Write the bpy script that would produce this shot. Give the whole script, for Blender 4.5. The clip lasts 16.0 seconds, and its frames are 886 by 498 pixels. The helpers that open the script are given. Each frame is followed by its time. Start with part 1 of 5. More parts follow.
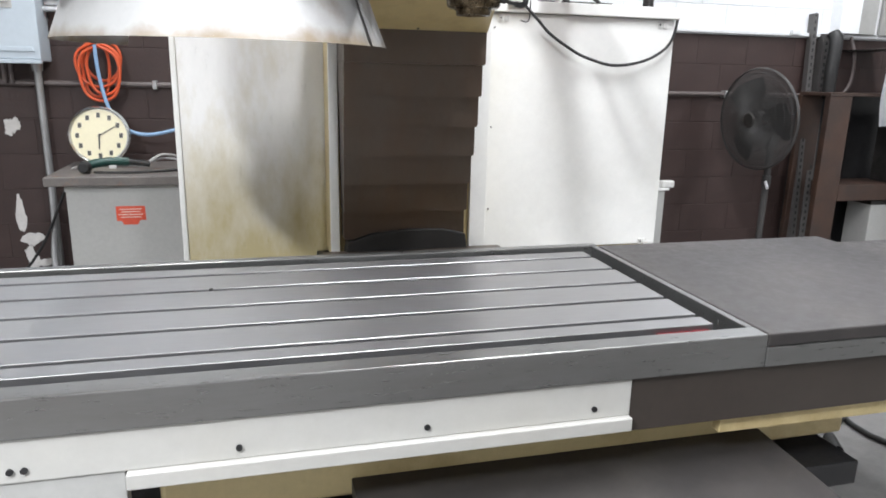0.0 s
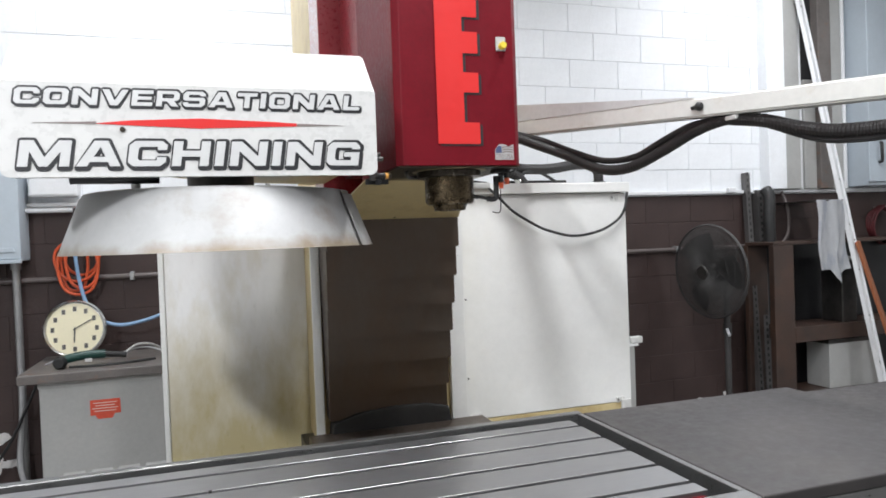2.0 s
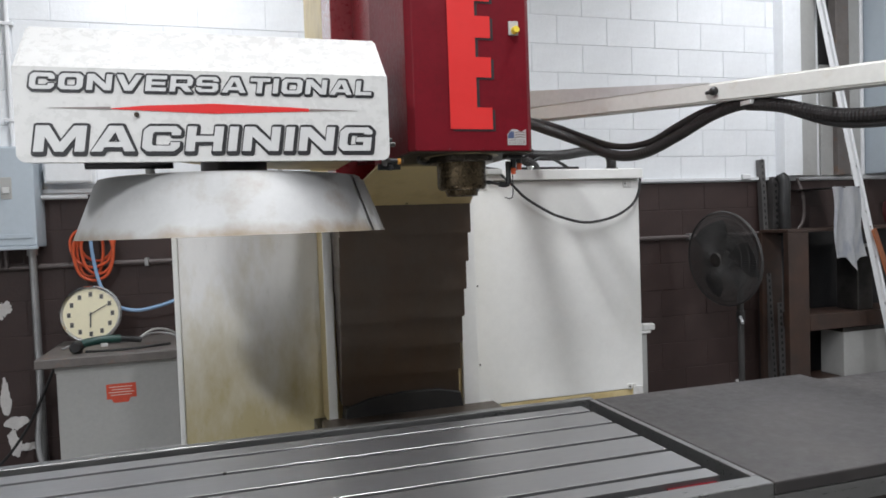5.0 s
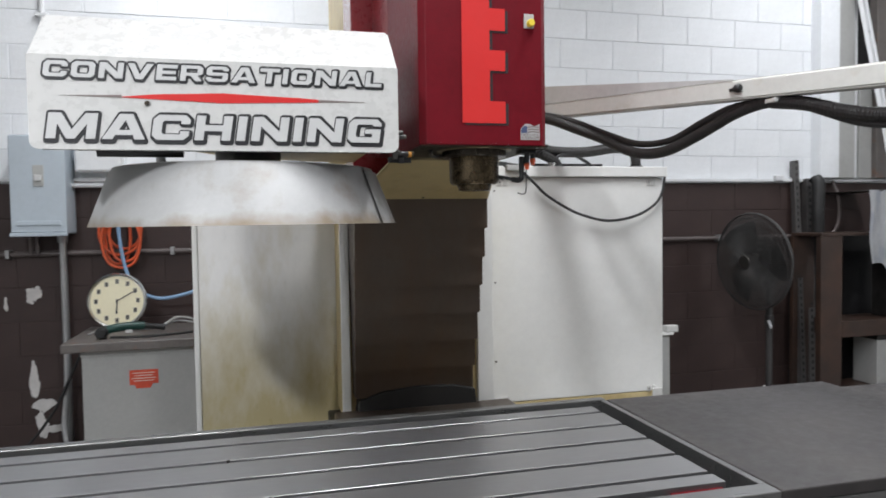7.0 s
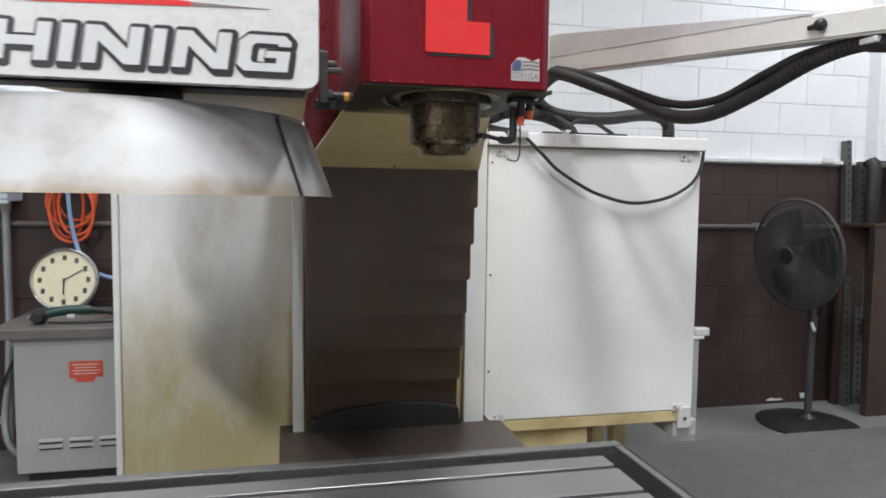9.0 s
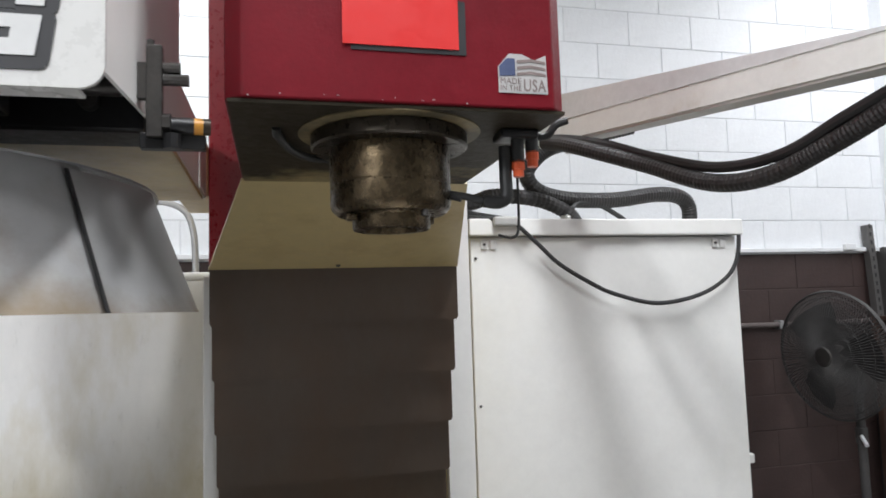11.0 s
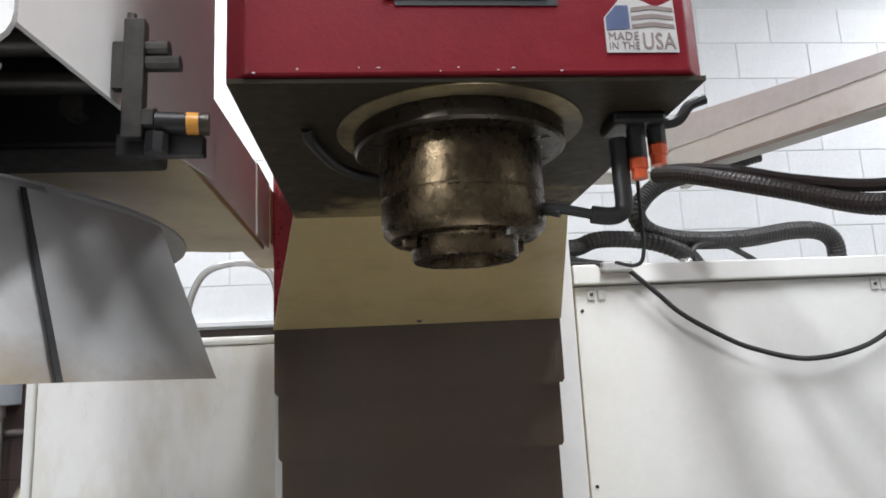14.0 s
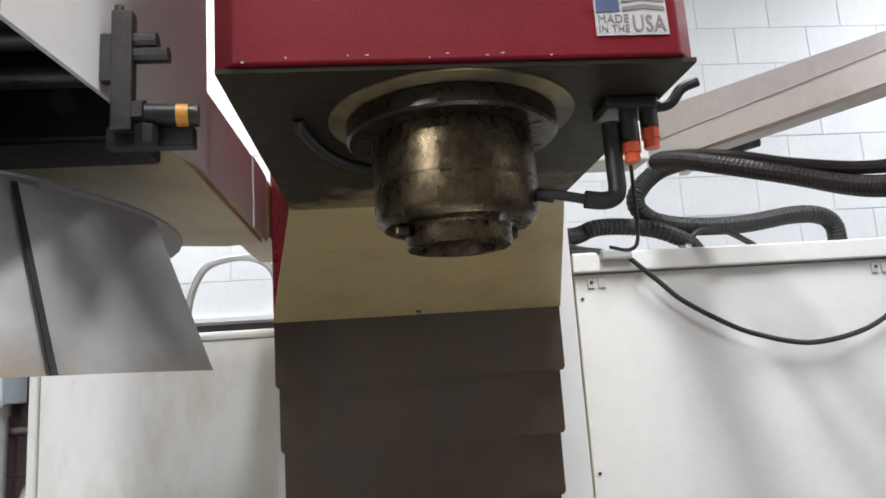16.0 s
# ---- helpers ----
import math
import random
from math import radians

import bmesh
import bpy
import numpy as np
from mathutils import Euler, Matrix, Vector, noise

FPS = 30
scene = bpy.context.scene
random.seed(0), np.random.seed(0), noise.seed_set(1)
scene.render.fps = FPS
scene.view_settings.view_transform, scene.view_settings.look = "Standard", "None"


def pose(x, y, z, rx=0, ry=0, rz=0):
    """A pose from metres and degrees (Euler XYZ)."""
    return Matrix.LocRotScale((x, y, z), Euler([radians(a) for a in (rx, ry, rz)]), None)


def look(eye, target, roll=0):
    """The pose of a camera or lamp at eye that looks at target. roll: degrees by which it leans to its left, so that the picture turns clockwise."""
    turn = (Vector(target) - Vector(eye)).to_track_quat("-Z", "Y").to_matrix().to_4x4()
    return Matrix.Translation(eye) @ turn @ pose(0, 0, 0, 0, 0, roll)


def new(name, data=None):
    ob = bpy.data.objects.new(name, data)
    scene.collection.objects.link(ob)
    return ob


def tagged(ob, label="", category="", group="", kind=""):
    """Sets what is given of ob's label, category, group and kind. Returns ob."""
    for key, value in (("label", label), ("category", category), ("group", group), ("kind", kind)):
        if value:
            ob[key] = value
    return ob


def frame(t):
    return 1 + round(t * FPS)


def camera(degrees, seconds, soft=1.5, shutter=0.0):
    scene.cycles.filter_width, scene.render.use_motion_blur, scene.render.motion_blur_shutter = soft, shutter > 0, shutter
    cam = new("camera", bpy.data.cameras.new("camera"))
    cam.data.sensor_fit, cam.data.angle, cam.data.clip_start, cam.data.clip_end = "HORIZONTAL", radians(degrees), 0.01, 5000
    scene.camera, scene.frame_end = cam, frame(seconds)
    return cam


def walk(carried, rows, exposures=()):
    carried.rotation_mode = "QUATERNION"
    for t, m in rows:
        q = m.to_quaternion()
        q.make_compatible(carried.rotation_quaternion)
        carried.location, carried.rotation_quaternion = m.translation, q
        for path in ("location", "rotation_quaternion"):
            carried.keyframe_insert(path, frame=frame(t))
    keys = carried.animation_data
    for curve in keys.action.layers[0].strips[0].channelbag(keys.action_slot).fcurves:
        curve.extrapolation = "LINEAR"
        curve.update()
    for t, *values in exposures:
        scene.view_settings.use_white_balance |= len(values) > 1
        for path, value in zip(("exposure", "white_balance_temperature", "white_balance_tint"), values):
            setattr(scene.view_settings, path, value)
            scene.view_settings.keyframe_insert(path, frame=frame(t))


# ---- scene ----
cam = camera(65.25, 16.0, soft=1.7, shutter=0.5)
ROWS = [
    (0.0, -0.5152, -1.5654, 1.3088, -14.852, -14.127, 1.253),
    (0.5, -0.4969, -1.5926, 1.3245, -14.854, -12.056, -0.160),
    (1.0, -0.5379, -1.6112, 1.3448, -18.782, -8.165, -2.532),
    (1.5, -0.5847, -1.6187, 1.3694, -18.672, -5.134, -2.268),
    (2.0, -0.5978, -1.6321, 1.3842, -17.904, -1.072, -2.110),
    (2.5, -0.5991, -1.6443, 1.3816, -17.188, -0.892, -1.777),
    (3.0, -0.6023, -1.6458, 1.3813, -17.303, -0.781, -1.687),
    (3.5, -0.6021, -1.6454, 1.3810, -17.208, -0.884, -1.772),
    (4.0, -0.6006, -1.6399, 1.3808, -17.131, -1.343, -1.936),
    (6.5, -0.5927, -1.6325, 1.3754, -16.569, -2.366, -1.967),
    (7.0, -0.5413, -1.6362, 1.3720, -14.308, -2.301, -0.845),
    (7.5, -0.4884, -1.5842, 1.3586, -11.457, -4.511, -1.172),
    (8.0, -0.4589, -1.4392, 1.3578, -13.867, -4.383, -0.240),
    (8.5, -0.4045, -1.3024, 1.3565, -13.377, -5.405, -0.958),
    (9.0, -0.2846, -1.1283, 1.3662, -12.734, -4.054, 0.695),
    (9.5, -0.2241, -0.9608, 1.3497, -12.289, -2.865, -0.086),
    (10.0, -0.1889, -0.7844, 1.3640, -14.351, 1.988, -1.565),
    (12.3, -0.0678, -0.4601, 1.3613, -10.472, 8.057, -1.943),
    (12.5, -0.0721, -0.4340, 1.3532, -8.973, 10.560, -2.556),
    (13.0, -0.0722, -0.3726, 1.3541, -5.924, 10.161, -1.598),
    (13.5, -0.0695, -0.3709, 1.3578, -5.535, 10.352, -2.367),
    (14.0, -0.0605, -0.3734, 1.3612, -5.668, 10.492, -2.838),
    (14.5, -0.0569, -0.3779, 1.3621, -5.966, 10.558, -2.920),
    (15.0, -0.0558, -0.3749, 1.3606, -6.018, 10.305, -3.044),
    (15.5, -0.0553, -0.3732, 1.3571, -5.664, 9.982, -3.611),
    (16.0, -0.0541, -0.3730, 1.3573, -5.464, 9.854, -3.841),
]
EXPOSURES = [(0.0, 0.42), (0.5, 0.34), (1.0, 0.22), (1.5, 0.10), (2.0, -0.02), (3.0, -0.34), (4.0, -0.42), (6.5, -0.44), (7.0, -0.42), (8.0, -0.34), (9.0, -0.19), (10.0, -0.08), (12.5, -0.12), (13.5, -0.06), (16.0, 0.0)]


def aim(x, y, z, yaw, pitch, roll):
    a, p = radians(yaw), radians(pitch)
    eye = Vector((x, y, z))
    return look(eye, eye + Vector((-math.sin(a) * math.cos(p), math.cos(a) * math.cos(p), math.sin(p))), roll)


walk(cam, [(t, aim(*row)) for t, *row in ROWS], exposures=EXPOSURES)

# ---- world and lights ----
world = bpy.data.worlds.new("world")
world.use_nodes = True
scene.world = world
world.node_tree.nodes["Background"].inputs[0].default_value = (0.80, 0.86, 1.0, 1)
world.node_tree.nodes["Background"].inputs[1].default_value = 0.05

# fluorescent fittings under the ceiling or hung from it: centre x, y, length along y, watts, height
CEILING_Z = 3.75
LAMPS = [(0.70, -0.08, 1.2, 80, 3.65), (-0.04, -1.30, 1.0, 56, 3.65), (-2.14, -2.20, 0.7, 165, 3.0),
         (4.6, -1.2, 2.4, 74, 3.65), (3.3, 1.7, 1.2, 42, 3.65), (-1.0, 1.9, 1.2, 44, 3.65)]


# ---- materials ----
def material(name, colour, rough=0.5, metal=0.0, vary=0.12, scale=6.0, bump=0.0, bump_scale=60.0, second=None, amount=0.5, low=0.45, high=0.7,
             stain_scale=2.5, coat=0.0, emit=0.0, stretch=(1, 1, 1), random_piece=0.0, grade=None, axis="Z", spec=0.5):
    """A painted, cast or rolled surface: mottled at two scales, with stains of a second colour and a fine relief."""
    m = bpy.data.materials.new(name)
    m.use_nodes = True
    nt = m.node_tree
    n, l = nt.nodes, nt.links
    b = n["Principled BSDF"]
    tc = n.new("ShaderNodeTexCoord")
    mp = n.new("ShaderNodeMapping")
    mp.inputs["Scale"].default_value = stretch
    l.new(tc.outputs["Object"], mp.inputs["Vector"])

    def cloud(s, detail=4.0, rough_n=0.6):
        t = n.new("ShaderNodeTexNoise")
        t.inputs["Scale"].default_value = s
        t.inputs["Detail"].default_value = detail
        t.inputs["Roughness"].default_value = rough_n
        l.new(mp.outputs["Vector"], t.inputs["Vector"])
        return t

    big, fine = cloud(scale), cloud(scale * 9, 5.0, 0.7)
    add = n.new("ShaderNodeMath")
    add.operation = "ADD"
    l.new(big.outputs["Fac"], add.inputs[0])
    l.new(fine.outputs["Fac"], add.inputs[1])
    ramp = n.new("ShaderNodeMapRange")
    ramp.inputs["From Min"].default_value, ramp.inputs["From Max"].default_value = 0.7, 1.3
    ramp.inputs["To Min"].default_value, ramp.inputs["To Max"].default_value = 1 - vary, 1 + vary
    l.new(add.outputs[0], ramp.inputs["Value"])
    value = ramp.outputs["Result"]
    if random_piece:
        info = n.new("ShaderNodeObjectInfo")
        pr = n.new("ShaderNodeMapRange")
        pr.inputs["To Min"].default_value, pr.inputs["To Max"].default_value = 1 - random_piece, 1 + random_piece
        l.new(info.outputs["Random"], pr.inputs["Value"])
        mu = n.new("ShaderNodeMath")
        mu.operation = "MULTIPLY"
        l.new(value, mu.inputs[0])
        l.new(pr.outputs["Result"], mu.inputs[1])
        value = mu.outputs[0]
    hsv = n.new("ShaderNodeHueSaturation")
    hsv.inputs["Color"].default_value = (*colour, 1)
    l.new(value, hsv.inputs["Value"])
    out = hsv.outputs["Color"]
    rr = n.new("ShaderNodeMapRange")
    rr.inputs["From Min"].default_value, rr.inputs["From Max"].default_value = 0.3, 0.7
    rr.inputs["To Min"].default_value, rr.inputs["To Max"].default_value = max(rough - 0.08, 0.03), min(rough + 0.1, 1)
    l.new(fine.outputs["Fac"], rr.inputs["Value"])
    rough_out = rr.outputs["Result"]
    if second:
        st = cloud(stain_scale, 6.0, 0.65)
        sr = n.new("ShaderNodeMapRange")
        sr.inputs["From Min"].default_value, sr.inputs["From Max"].default_value = low, high
        sr.inputs["To Max"].default_value = amount
        source = st.outputs["Fac"]
        if grade:  # graded along axis, densest at the first position; settled oil on panel and hood
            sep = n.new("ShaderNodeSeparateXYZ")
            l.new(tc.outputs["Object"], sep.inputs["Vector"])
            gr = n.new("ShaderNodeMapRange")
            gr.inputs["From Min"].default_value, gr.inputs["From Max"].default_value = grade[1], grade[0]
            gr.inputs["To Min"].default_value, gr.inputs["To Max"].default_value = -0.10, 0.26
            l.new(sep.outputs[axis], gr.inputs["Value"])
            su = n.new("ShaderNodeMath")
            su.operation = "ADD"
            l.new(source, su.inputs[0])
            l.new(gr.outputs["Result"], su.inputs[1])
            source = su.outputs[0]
        l.new(source, sr.inputs["Value"])
        mix = n.new("ShaderNodeMix")
        mix.data_type = "RGBA"
        mix.inputs["B"].default_value = (*second, 1)
        l.new(sr.outputs["Result"], mix.inputs["Factor"])
        l.new(out, mix.inputs["A"])
        out = mix.outputs["Result"]
    l.new(out, b.inputs["Base Color"])
    l.new(rough_out, b.inputs["Roughness"])
    b.inputs["Metallic"].default_value = metal
    b.inputs["Coat Weight"].default_value = coat
    b.inputs["Specular IOR Level"].default_value = spec
    if emit:
        b.inputs["Emission Color"].default_value = (*colour, 1)
        b.inputs["Emission Strength"].default_value = emit
    if bump:
        bt = cloud(bump_scale, 5.0, 0.65)
        bn = n.new("ShaderNodeBump")
        bn.inputs["Strength"].default_value = bump
        bn.inputs["Distance"].default_value = 0.004
        l.new(bt.outputs["Fac"], bn.inputs["Height"])
        l.new(bn.outputs["Normal"], b.inputs["Normal"])
    return m


WHITE_BLOCK = material("white_block_paint", (0.80, 0.82, 0.84), 0.55, vary=0.05, scale=4, bump=0.5, bump_scale=45, second=(0.6, 0.6, 0.58), amount=0.35, low=0.58, high=0.75, random_piece=0.035)
BROWN_BLOCK = material("brown_block_paint", (0.043, 0.025, 0.022), 0.6, vary=0.25, scale=3, bump=0.5, bump_scale=45, second=(0.058, 0.038, 0.034), amount=0.5, low=0.5, high=0.75, random_piece=0.03)
MORTAR_WHITE = material("painted_mortar", (0.74, 0.76, 0.78), 0.7, vary=0.06, bump=0.4)
MORTAR_BROWN = material("brown_mortar", (0.041, 0.024, 0.021), 0.6, vary=0.1, bump=0.4)
PLASTER = material("bare_plaster_patch", (0.62, 0.6, 0.58), 0.8, vary=0.15, scale=12, bump=0.4)
CONCRETE = material("shop_floor_concrete", (0.20, 0.195, 0.19), 0.6, vary=0.2, scale=2.5, bump=0.2, second=(0.08, 0.075, 0.07), amount=0.6, low=0.48, high=0.7)
CEILING_PAINT = material("ceiling_paint", (0.7, 0.7, 0.7), 0.8, vary=0.05)
WALL_PAINT = material("plain_wall_paint", (0.62, 0.62, 0.61), 0.7, vary=0.06, bump=0.1)
CREAM_PANEL = material("white_cabinet_enamel", (0.78, 0.78, 0.755), 0.42, vary=0.04, scale=3, second=(0.62, 0.58, 0.42), amount=0.22, low=0.5, high=0.8, stain_scale=1.6)
STAINED_PANEL = material("oil_stained_enamel", (0.82, 0.815, 0.795), 0.33, vary=0.04, scale=3, second=(0.46, 0.38, 0.16), amount=0.85, low=0.36, high=0.68, stain_scale=1.8, stretch=(1.6, 1, 0.7), grade=(0.45, 1.12))
APRON_PLATE = material("greyed_apron_enamel", (0.47, 0.465, 0.44), 0.40, vary=0.06, scale=3, second=(0.42, 0.40, 0.35), amount=0.4, low=0.45, high=0.75, stain_scale=3)
CREAM = material("cream_machine_paint", (0.60, 0.49, 0.26), 0.42, vary=0.08, scale=5, second=(0.34, 0.24, 0.10), amount=0.7, low=0.47, high=0.7, stain_scale=5)
CHANGER_WHITE = material("changer_white_enamel", (0.61, 0.605, 0.585), 0.28, vary=0.04, scale=4, second=(0.56, 0.55, 0.51), amount=0.5, low=0.5, high=0.8, stain_scale=3)
RED_GLOSS = material("red_gloss_paint", (0.22, 0.009, 0.016), 0.30, vary=0.1, scale=7, coat=0.6)
DARK_RED = material("dark_red_rubber", (0.07, 0.008, 0.010), 0.5, vary=0.2)
RED = material("red_machine_paint", (0.135, 0.003, 0.009), 0.50, vary=0.16, scale=7, bump=0.08, bump_scale=220, second=(0.10, 0.004, 0.009), amount=0.6, low=0.5, high=0.7, spec=0.2)
ARM_WHITE = material("arm_white_enamel", (0.74, 0.735, 0.71), 0.4, vary=0.05, scale=4, second=(0.5, 0.42, 0.25), amount=0.15, low=0.55, high=0.85, stain_scale=3)
ANGLE_STEEL = material("grey_angle_steel", (0.12, 0.115, 0.112), 0.45, metal=0.4, vary=0.2, scale=10)
LOGO_RED = material("bright_red_vinyl", (0.62, 0.026, 0.024), 0.40, vary=0.04)
BLACK_VINYL = material("black_vinyl", (0.02, 0.02, 0.022), 0.45, vary=0.1)
GREY_VINYL = material("pale_grey_vinyl", (0.57, 0.57, 0.56), 0.4, vary=0.05)
GRIMY_METAL = material("oily_casting", (0.036, 0.028, 0.020), 0.42, metal=0.3, vary=0.4, scale=9, bump=0.4, bump_scale=50, second=(0.26, 0.20, 0.11), amount=0.8, low=0.50, high=0.72, stain_scale=7)
# mottled cream that turns black towards the front, at low y
HEAD_FLOOR = material("blackened_cream", (0.42, 0.33, 0.17), 0.55, vary=0.3, scale=9, bump=0.25, bump_scale=60, second=(0.022, 0.018, 0.013), amount=0.97, low=0.36, high=0.60, stain_scale=9, grade=(0.30, 0.50), axis="Y", spec=0.2)
FLANGE = material("dark_oily_steel", (0.045, 0.036, 0.026), 0.30, metal=0.7, vary=0.25, scale=14, second=(0.02, 0.018, 0.015), amount=0.5)
SPINDLE_STEEL = material("browned_steel", (0.105, 0.078, 0.046), 0.27, metal=0.95, vary=0.35, scale=16, bump=0.12, bump_scale=190, second=(0.045, 0.036, 0.027), amount=0.6, low=0.40, high=0.74, stain_scale=22, stretch=(1, 1, 0.8))
RING = material("oil_soaked_cream_ring", (0.36, 0.28, 0.14), 0.5, vary=0.3, scale=14, second=(0.06, 0.05, 0.035), amount=0.8, low=0.42, high=0.62, stain_scale=10)
BOOM = material("cream_boom_paint", (0.66, 0.66, 0.62), 0.45, vary=0.07, scale=5, second=(0.40, 0.33, 0.20), amount=0.4, low=0.56, high=0.74, stain_scale=9)
SKIRT = material("brown_steel_skirt", (0.070, 0.058, 0.050), 0.45, metal=0.4, vary=0.15, scale=4, second=(0.06, 0.05, 0.043), amount=0.5)
STIFFENER_GREY = material("pale_grey_plate", (0.56, 0.56, 0.55), 0.5, vary=0.1)
DARK_STEEL = material("dark_steel", (0.09, 0.085, 0.08), 0.38, metal=0.8, vary=0.25, scale=14, second=(0.03, 0.03, 0.03), amount=0.6)
WAY_STEEL = material("way_cover_steel", (0.112, 0.090, 0.074), 0.36, metal=0.7, vary=0.1, scale=3, stretch=(1.6, 1, 0.8), second=(0.115, 0.070, 0.045), amount=0.6, low=0.42, high=0.7)
TABLE_STEEL = material("ground_table_steel", (0.33, 0.328, 0.33), 0.36, metal=0.85, vary=0.07, scale=3, stretch=(0.35, 5, 1), second=(0.27, 0.265, 0.26), amount=0.5, low=0.42, high=0.72, stain_scale=3)
RIM_STEEL = material("table_rim_steel", (0.26, 0.26, 0.255), 0.32, metal=0.85, vary=0.06, scale=5, stretch=(0.4, 3, 3), second=(0.16, 0.15, 0.14), amount=0.5)
COVER_STEEL = material("telescopic_cover_steel", (0.062, 0.057, 0.056), 0.45, metal=0.5, vary=0.1, scale=4, second=(0.11, 0.10, 0.092), amount=0.6, low=0.45, high=0.7)
HOOD_STEEL = material("brushed_stainless", (0.40, 0.40, 0.395), 0.52, metal=0.2, vary=0.08, scale=5, second=(0.20, 0.135, 0.06), amount=0.75, low=0.47, high=0.80, stain_scale=7, grade=(1.362, 1.402))
BLACK = material("black_rubber_and_slot_shade", (0.018, 0.018, 0.018), 0.5, vary=0.3, scale=20)
FAN_BLACK = material("dusty_black_steel", (0.040, 0.038, 0.037), 0.6, vary=0.3, scale=10)
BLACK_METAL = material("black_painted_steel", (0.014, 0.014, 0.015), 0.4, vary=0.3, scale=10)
HOSE = material("corrugated_hose", (0.016, 0.0145, 0.014), 0.55, vary=0.25, scale=20)
GREY_METAL = material("grey_enamel", (0.40, 0.40, 0.385), 0.45, vary=0.07, scale=5, second=(0.24, 0.23, 0.21), amount=0.5, low=0.52, high=0.72)
LID_METAL = material("worn_grey_lid", (0.15, 0.135, 0.125), 0.45, vary=0.2, scale=8, second=(0.25, 0.11, 0.05), amount=0.6, low=0.58, high=0.7, stain_scale=9)
BLUE_GREY = material("blue_grey_enamel", (0.44, 0.50, 0.55), 0.4, vary=0.05, scale=5, second=(0.3, 0.33, 0.36), amount=0.4)
PIPE_GREY = material("galvanised_conduit", (0.36, 0.36, 0.36), 0.4, metal=0.6, vary=0.15, scale=12)
PIPE_BROWN = material("brown_painted_conduit", (0.11, 0.09, 0.085), 0.4, vary=0.2, scale=12)
PIPE_WHITE = material("white_painted_conduit", (0.72, 0.73, 0.74), 0.45, vary=0.06, scale=12)
ORANGE = material("orange_air_hose", (0.62, 0.10, 0.035), 0.4, vary=0.1, scale=20)
BLUE = material("blue_air_hose", (0.22, 0.36, 0.55), 0.4, vary=0.1, scale=20)
LABEL_RED = material("red_warning_label", (0.62, 0.08, 0.04), 0.5, vary=0.15, scale=14)
LABEL_PALE = material("pale_label_print", (0.75, 0.62, 0.55), 0.6, vary=0.1)
CLOCK_FACE = material("cream_clock_dial", (0.80, 0.74, 0.52), 0.4, vary=0.05, scale=8)
CHROME = material("chrome", (0.62, 0.62, 0.61), 0.18, metal=1.0, vary=0.08)
GREEN = material("dark_green_plastic", (0.01, 0.05, 0.04), 0.4, vary=0.2)
ORANGE_CAP = material("orange_plastic", (0.75, 0.11, 0.03), 0.35, vary=0.12, scale=40)
AMBER = material("amber_band", (0.72, 0.33, 0.05), 0.4, vary=0.15, scale=60)
RACK_BROWN = material("brown_rack_paint", (0.045, 0.028, 0.022), 0.45, vary=0.3, scale=6, second=(0.10, 0.05, 0.03), amount=0.5)
ALUMINIUM = material("dull_aluminium", (0.66, 0.67, 0.69), 0.4, metal=0.5, vary=0.1, scale=8)
CLOTH = material("white_rag_cotton", (0.70, 0.71, 0.73), 0.9, vary=0.12, scale=9, bump=0.5, bump_scale=200, second=(0.40, 0.45, 0.55), amount=0.45, low=0.52, high=0.62, stain_scale=5, stretch=(3, 3, 0.7))
WOOD = material("orange_brown_wood", (0.30, 0.10, 0.04), 0.55, vary=0.25, scale=4, stretch=(6, 6, 0.6))
YELLOW = material("yellow_plastic", (0.78, 0.60, 0.06), 0.4, vary=0.08)
STICKER_BLUE = material("sticker_blue", (0.07, 0.09, 0.17), 0.4, vary=0.1)
STICKER_GREY = material("sticker_silver", (0.44, 0.43, 0.42), 0.35, vary=0.12, scale=60)
STICKER_DARK = material("sticker_dark", (0.20, 0.16, 0.15), 0.4, vary=0.2, scale=60)
LAMP_GLOW = material("lamp_diffuser", (1.0, 0.98, 0.95), 0.5, emit=6.0)
CLEAR = bpy.data.materials.new("clear_glass")
CLEAR.use_nodes = True
CLEAR.node_tree.nodes["Principled BSDF"].inputs["Transmission Weight"].default_value = 1.0
CLEAR.node_tree.nodes["Principled BSDF"].inputs["Roughness"].default_value = 0.05


# ---- mesh helpers ----
def part(name, bm, mat, parent=None, label="", smooth=False, matrix=None):
    me = bpy.data.meshes.new(name)
    bmesh.ops.recalc_face_normals(bm, faces=bm.faces)
    if smooth:
        for f in bm.faces:
            f.smooth = True
    bm.to_mesh(me)
    bm.free()
    me.materials.append(mat)
    if smooth:
        me.set_sharp_from_angle(angle=radians(35))
    ob = new(name, me)
    if parent is not None:
        ob.parent = parent
        if parent.type == "EMPTY":
            ob.matrix_parent_inverse = parent.matrix_basis.inverted()
    if matrix is not None:
        ob.matrix_basis = matrix
    if label:
        tagged(ob, label)
    return ob


def thing(name, label, category, at=(0, 0, 0), group="", kind=""):
    ob = new(name)
    ob.empty_display_size = 0.05
    ob.location = at
    return tagged(ob, label, category, group, kind)


def box(x0, x1, y0, y1, z0, z1, bevel=0.0, bm=None, segments=2):
    bm = bm or bmesh.new()
    r = bmesh.ops.create_cube(bm, size=1, matrix=Matrix.Translation(((x0 + x1) / 2, (y0 + y1) / 2, (z0 + z1) / 2)) @ Matrix.Diagonal((abs(x1 - x0), abs(y1 - y0), abs(z1 - z0), 1)))
    if bevel:
        edges = list({e for v in r["verts"] for e in v.link_edges})
        bmesh.ops.bevel(bm, geom=edges, offset=bevel, segments=segments, affect="EDGES", profile=0.5)
    return bm


